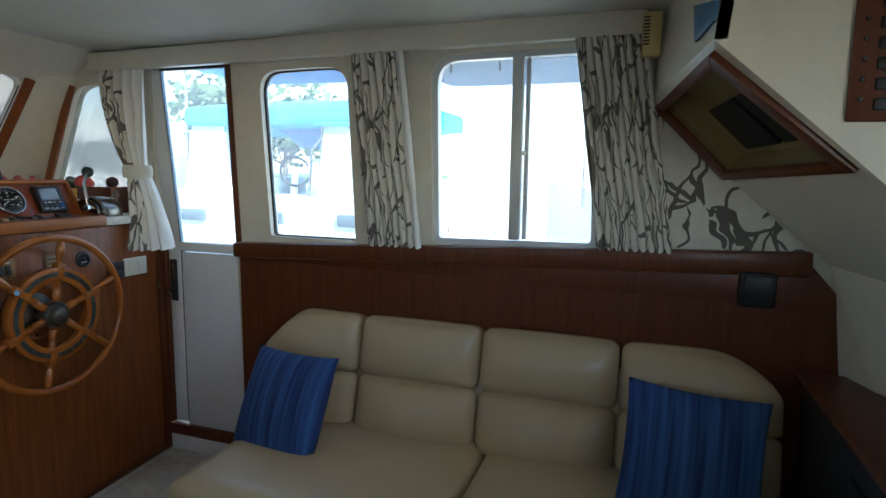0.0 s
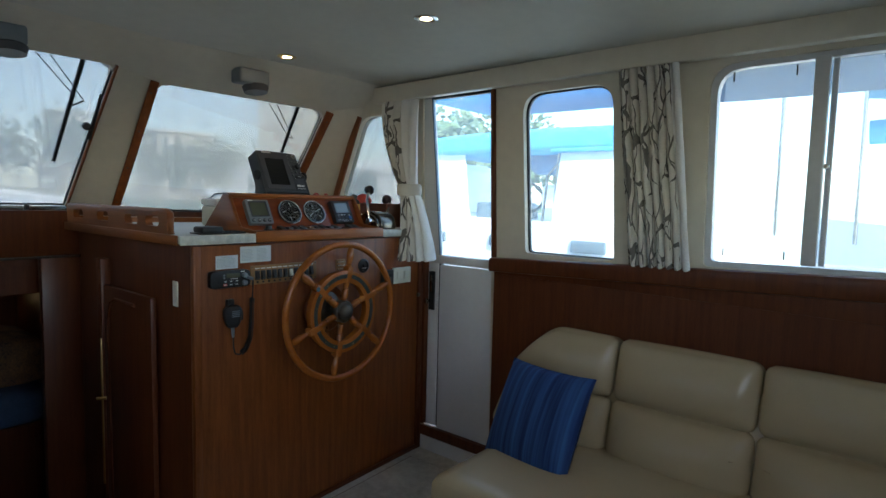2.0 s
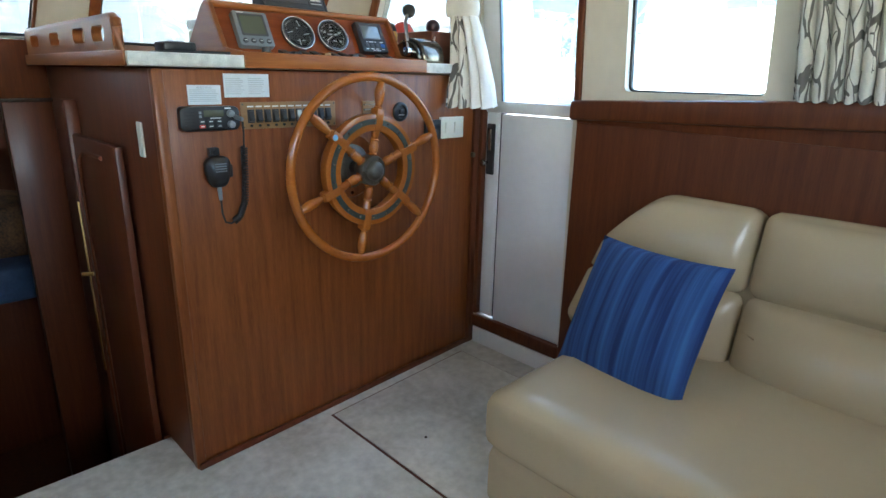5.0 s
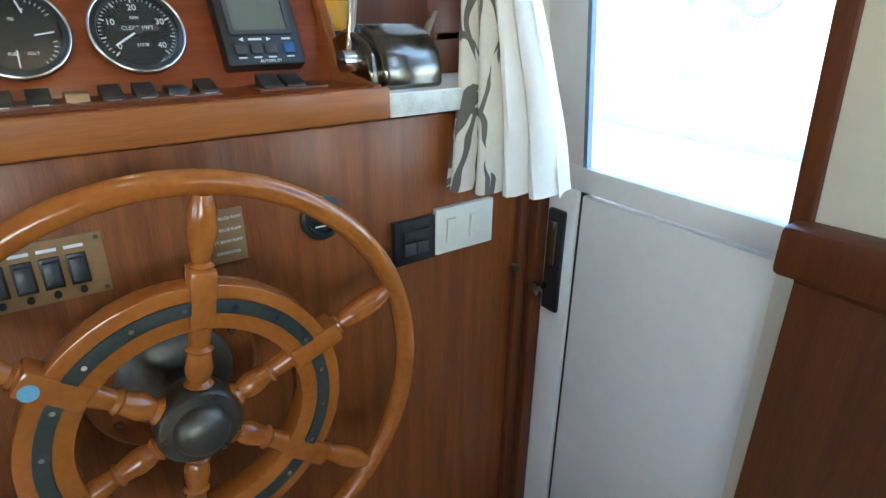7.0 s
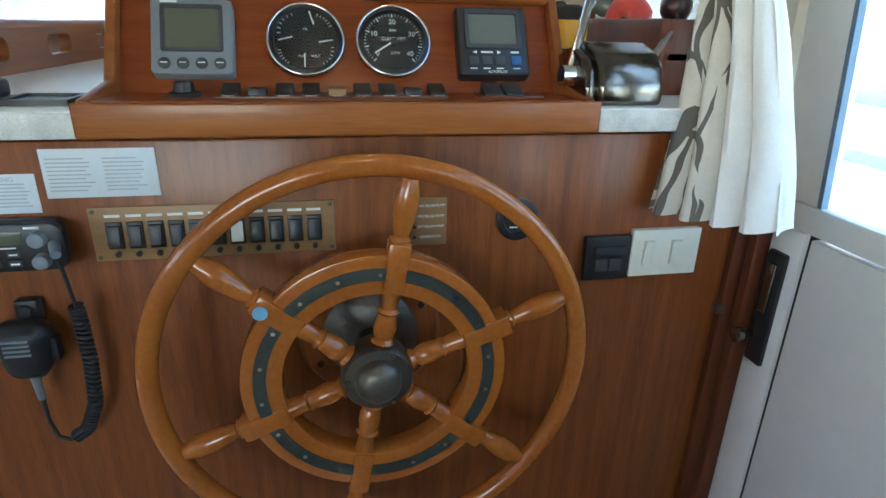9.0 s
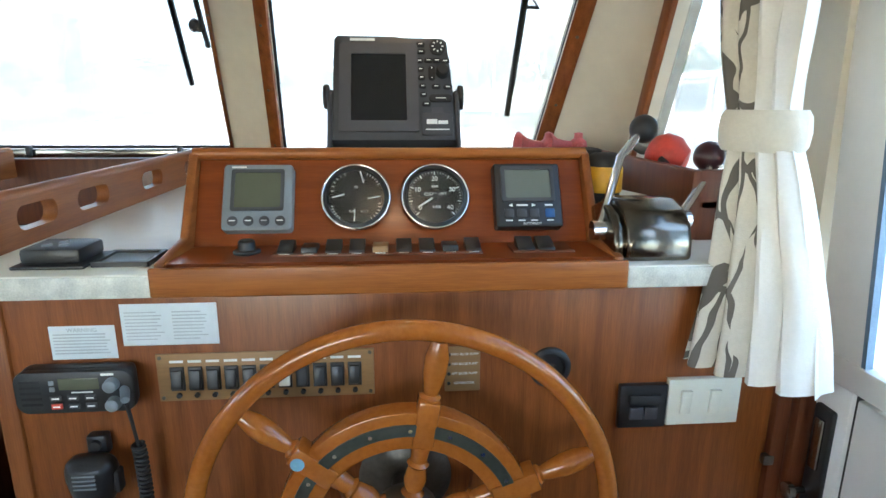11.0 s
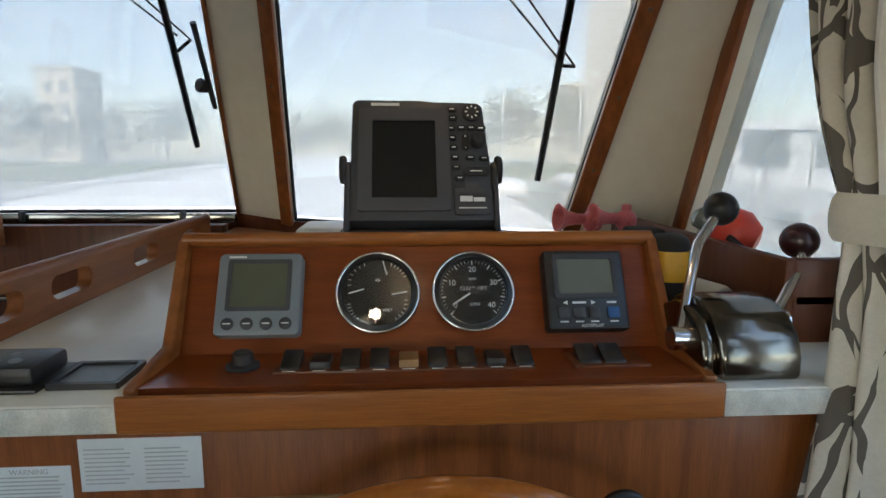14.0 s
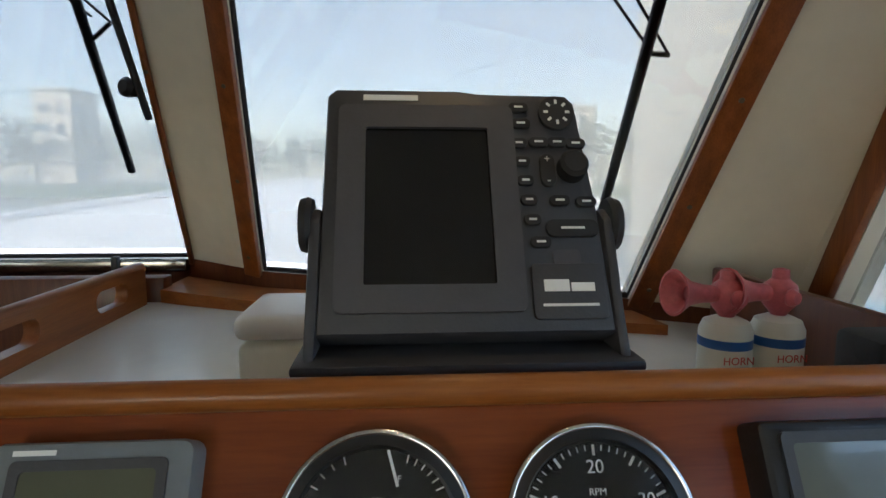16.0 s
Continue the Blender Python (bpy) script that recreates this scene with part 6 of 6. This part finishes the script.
def motor_boat(x0, x1, y0, top, label):
    """A moored white boat, side on, with ports, rail, canvas and windows."""
    t = thing("moored_boat", ((x0 + x1) / 2, y0 + 1.5, -0.85), label, "boat", group="moored boats")
    bm = bmesh.new()
    rows = []
    for k in range(17):
        u = k / 16
        x = x0 + (x1 - x0) * u
        w = 1.5 * (1 - max(0, (0.25 - u) / 0.25) ** 2 * 0.9)
        sh = top + 0.35 * (1 - u) ** 2
        rows.append([bm.verts.new((x, y0 + 1.5 + s * w * f, z)) for s, f, z in ((-1, 0.75, -0.85), (-1, 0.97, 0.1), (-1, 1.0, sh), (1, 1.0, sh), (1, 0.97, 0.1), (1, 0.75, -0.85))])
    for a, b in zip(rows, rows[1:]):
        for i in range(5):
            bm.faces.new((a[i], a[i + 1], b[i + 1], b[i]))
    bm.faces.new(rows[0]), bm.faces.new(rows[-1])
    part("hull", bm, HULL, t)
    part("stripe", box(x0 + 1.5, x1 - 0.1, y0 - 0.015, y0 + 0.03, top - 0.62, top - 0.54, 0.01), CANVAS, t, "blue hull stripe")
    k = x0 + 1.4
    while k < x1 - 0.6:
        part("port", box(k, k + 0.35, y0 - 0.02, y0 + 0.03, top - 0.26, top - 0.14, 0.02), TINT, t, "dark hull port")
        k += 0.95
    return t


b1 = motor_boat(-9.5, 0.6, 3.9, 1.22, "white moored motor boat with blue canopy")
part("deckhouse", bevel(box(-7.5, -3.0, 4.4, 6.2, 1.2, 1.95, 0), 0.12, 3), HULL, b1)
for x in (-6.9, -5.7, -4.5):
    part("window", box(x, x + 0.8, 4.37, 4.42, 1.45, 1.8, 0.03), TINT, b1)
part("bimini", cushion(-2.55, 0.15, 4.15, 5.9, 1.93, 2.18, (0, 0, 0.06), None, 8, 0.08), CANVAS, b1, "bright blue canvas canopy")
part("upper_canopy", cushion(-2.9, 1.0, 4.3, 5.9, 2.62, 2.90, (0, 0, 0.06), None, 8, 0.1), CANVAS, b1, "blue upper canopy")
for x in (-2.7, 1.1):
    part("upper_pole", rod((x, 4.4, 1.2), (x, 4.4, 2.65), 0.016), STEEL, b1)
# The dark underside of the blue canopy, its shade put into a navy slab.
part("canopy_shade", bevel(slab([(-1.45, 4.3, 1.93), (-1.15, 4.3, 1.72), (-0.7, 4.3, 1.78), (-0.45, 4.3, 2.0), (-1.6, 4.3, 2.0)], (0, 0.4, 0)), 0.02), CANVAS_D, b1, "navy slab standing in for the canopy's shaded underside")
part("clear_panel", bevel(slab([(-2.6, 4.2, 1.2), (-1.95, 4.2, 1.2), (-2.05, 4.2, 2.0), (-2.45, 4.2, 2.0)], (0, 0.02, 0)), 0.005), VINYL, b1, "clear vinyl enclosure panel")
part("clear_panel", bevel(slab([(-0.85, 4.1, 1.15), (-0.1, 4.1, 1.15), (-0.2, 4.1, 1.93), (-0.75, 4.1, 1.93)], (0, 0.02, 0)), 0.005), VINYL, b1, "clear vinyl enclosure panel")
part("panel_top", box(-0.85, -0.1, 4.06, 4.14, 1.92, 1.96, 0.01), CANVAS, b1)
part("helm_wheel", torus(Matrix.Translation((-1.35, 4.5, 1.48)) @ Matrix.Rotation(radians(70), 4, "Y") @ Matrix.Rotation(radians(40), 4, "X"), 0.16, 0.016, 32, 8), BLACK, b1)
part("helm_post", rod((-1.38, 4.5, 1.2), (-1.35, 4.5, 1.48), 0.04), HULL, b1)
part("helm_seat", bevel(box(-1.15, -0.9, 4.4, 4.8, 1.2, 1.62, 0), 0.06, 3), HULL, b1)
part("cockpit_cushion", bevel(box(-1.95, -1.45, 4.3, 4.9, 1.2, 1.42, 0), 0.05, 3), TINT, b1)
part("stern_frame", tube([(-1.0, 4.2, 1.2), (-0.95, 4.2, 1.7), (-0.8, 4.25, 1.9)], 0.014), STEEL, b1)
for x in (-2.4, -1.6, -0.9, 0.0):
    part("canopy_pole", rod((x, 4.25, 1.2), (x * 0.95, 4.25, 2.02), 0.014), STEEL, b1)
part("rail", tube([(-7.6, 4.0, 1.85), (-5, 3.95, 1.8), (-2.6, 3.95, 1.7)], 0.014), STEEL, b1)
for k in range(9):
    x = -7.6 + k * 0.6
    part("stanchion", rod((x, 3.98, 1.22), (x, 3.97, 1.82), 0.011), STEEL, b1)
b2 = motor_boat(0.4, 9.5, 9.5, 0.95, "white moored sailing boat with furled blue sail cover")
part("boom_cover", rod((1.2, 10.8, 2.7), (5.4, 10.8, 2.9), 0.20, 0.26, 14), CANVAS, b2, "blue sail cover")
part("mast", rod((5.5, 10.8, 0.9), (5.5, 10.8, 13), 0.09, 0.07), ALU, b2)
part("deckhouse", bevel(box(3.6, 7.4, 10.1, 11.9, 0.9, 1.5, 0), 0.1, 3), HULL, b2)
part("bimini", cushion(1.0, 4.2, 9.6, 12.2, 3.4, 3.75, (0, 0, 0.1), None, 8, 0.14), CANVAS, b2, "bright blue canvas canopy")
for x in (1.2, 4.0):
    part("canopy_pole", rod((x, 9.8, 0.9), (x, 9.8, 3.5), 0.03), STEEL, b2)
b3 = motor_boat(-16, -9, 8.0, 1.2, "white moored cruiser further along the pontoon")
part("deckhouse", bevel(box(-14, -10, 8.6, 10.6, 1.2, 2.3, 0), 0.15, 3), HULL, b3)
part("window", box(-13.5, -10.6, 8.57, 8.62, 1.6, 2.05, 0.03), TINT, b3)
t = thing("deck_awning", (1.9, 2.05, 2.05), "navy canvas awning edge above the side deck", "awning")
part("cloth", cushion(1.1, 2.35, 1.62, 2.5, 2.0, 2.09, (0, 0, 0.02), None, 6, 0.03), CANVAS_D, t)
for x in (1.15, 2.3):
    part("pole", rod((x, 1.66, -0.1), (x, 1.66, 2.02), 0.012), STEEL, t)
solo("side_deck", box(-4, 4, 1.33, 1.75, -0.15, 0.10, 0.02), HULL, "white side deck of this boat", "deck", kind="structure")
DECK = ((-1.45, 1.75, 1.12), (-3.0, 1.75, 1.20), (-4.5, 1.55, 1.29), (-6.0, 1.05, 1.39), (-7.5, 0.2, 1.49))
solo("foredeck", strip([[Vector((x, CY + w * k / 4, z + 0.05 * (1 - (k / 4) ** 2))) for k in range(-4, 5)] for x, w, z in DECK], Vector((0, 0, -0.08))), HULL, "white cambered foredeck of this boat", "deck", kind="structure")
solo("trim_toe_rail", join(*[tube([(x, CY + side * w, z + 0.03) for x, w, z in DECK], 0.03, 8) for side in (-1, 1)]), HULL, "white toe rail round the foredeck", "rail", kind="structure")
solo("pontoon", box(-30, 30, 14.5, 16.5, -0.7, -0.3, 0.02), mat("pontoon_boards", (0.32, 0.29, 0.25), 0.8, 0, 0.15, 3), "grey boarded pontoon", "pontoon", kind="structure", smooth=False)


def tree(at, h, spread, seed, name="tree"):
    """A tapered trunk with limbs and a crown of many small leaf clumps."""
    rnd = random.Random(seed)
    t = thing(name, at, "leafy green tree on the far bank", "tree", group="far trees")
    a = Vector(at)
    bms = [rod(a, a + Vector((0, 0, h * 0.6)), h * 0.03, h * 0.012, 8)]
    tips = []
    for k in range(9):
        an = rnd.uniform(0, 2 * math.pi)
        p = a + Vector((0, 0, h * rnd.uniform(0.3, 0.58)))
        q = p + Vector((math.cos(an) * spread * rnd.uniform(0.3, 0.8), math.sin(an) * spread * rnd.uniform(0.3, 0.8), h * rnd.uniform(0.1, 0.35)))
        bms.append(rod(p, q, h * 0.012, h * 0.004, 6))
        tips.append(q)
    part("trunk", join(*bms), BARK, t)
    bm = bmesh.new()
    for k in range(900):
        c = rnd.choice(tips)
        o = Vector((rnd.gauss(0, 1), rnd.gauss(0, 1), rnd.gauss(0, 0.8))) * spread * 0.27
        p = c + o
        s = h * rnd.uniform(0.018, 0.045)
        d1 = Vector((rnd.gauss(0, 1), rnd.gauss(0, 1), rnd.gauss(0, 1))).normalized() * s
        d2 = d1.orthogonal().normalized() * s * 0.7
        bm.faces.new([bm.verts.new(p + v) for v in (d1, d2, -d1, -d2)])
    part("crown", bm, LEAF, t, smooth=False)
    return t


for k, (x, y, h) in enumerate(((-22, 27, 8), (-15.5, 25, 7))):
    tree((x, y, -0.8), h, h * 0.42, k)
for k, (y, h) in enumerate(((-60, 8), (-52, 9), (-45, 9.5), (-36, 8), (-28, 9), (-20, 8), (-12, 8), (-5, 7.5), (3, 9), (9, 8.5), (14, 10), (20, 11), (27, 10), (35, 9), (43, 11))):
    tree((-72 - (k * 7) % 9, y, -0.8), h, h * 0.55, 30 + k)
for y, w, h in ((-50.5, 5.5, 14), (29, 5, 12.4), (44, 9, 11)):
    t = thing("far_building", (-95, y, -0.8), "pale rendered block beyond the trees", "building", group="far buildings")
    part("wall", box(-99, -91, y - w / 2, y + w / 2, -0.8, h, 0), TOWER, t, smooth=False)
    part("roof", box(-99.3, -90.7, y - w / 2 - 0.3, y + w / 2 + 0.3, h, h + 0.4, 0), TOWER, t, smooth=False)
    for r in range(3):
        for c in range(2):
            part("window", box(-91.02, -90.95, y - w * 0.3 + c * w * 0.4, y - w * 0.1 + c * w * 0.4, h - 3.4 - r * 3, h - 1.8 - r * 3, 0), TINT, t, smooth=False)
solo("far_bank", box(-120, -66, -200, 200, -0.85, 0.4, 0), LEAF, "low green far bank", "ground", kind="structure", smooth=False)
for k, (x, y, h) in enumerate(((-30, -9, 13), (-34, 6.5, 15), (-40, 13, 14), (-28, 17, 12))):
    t = thing("far_mast", (x, y, -0.8), "thin bare sailing mast in the anchorage", "mast", group="far masts")
    part("mast", rod((x, y, -0.8), (x, y, h), 0.07, 0.05, 8), ALU, t)
    part("hull", cushion(x - 3.5, x + 3.5, y - 1, y + 1, -0.8, 0.3, (0, 0, 0), None, 4, 0.5), HULL, t)
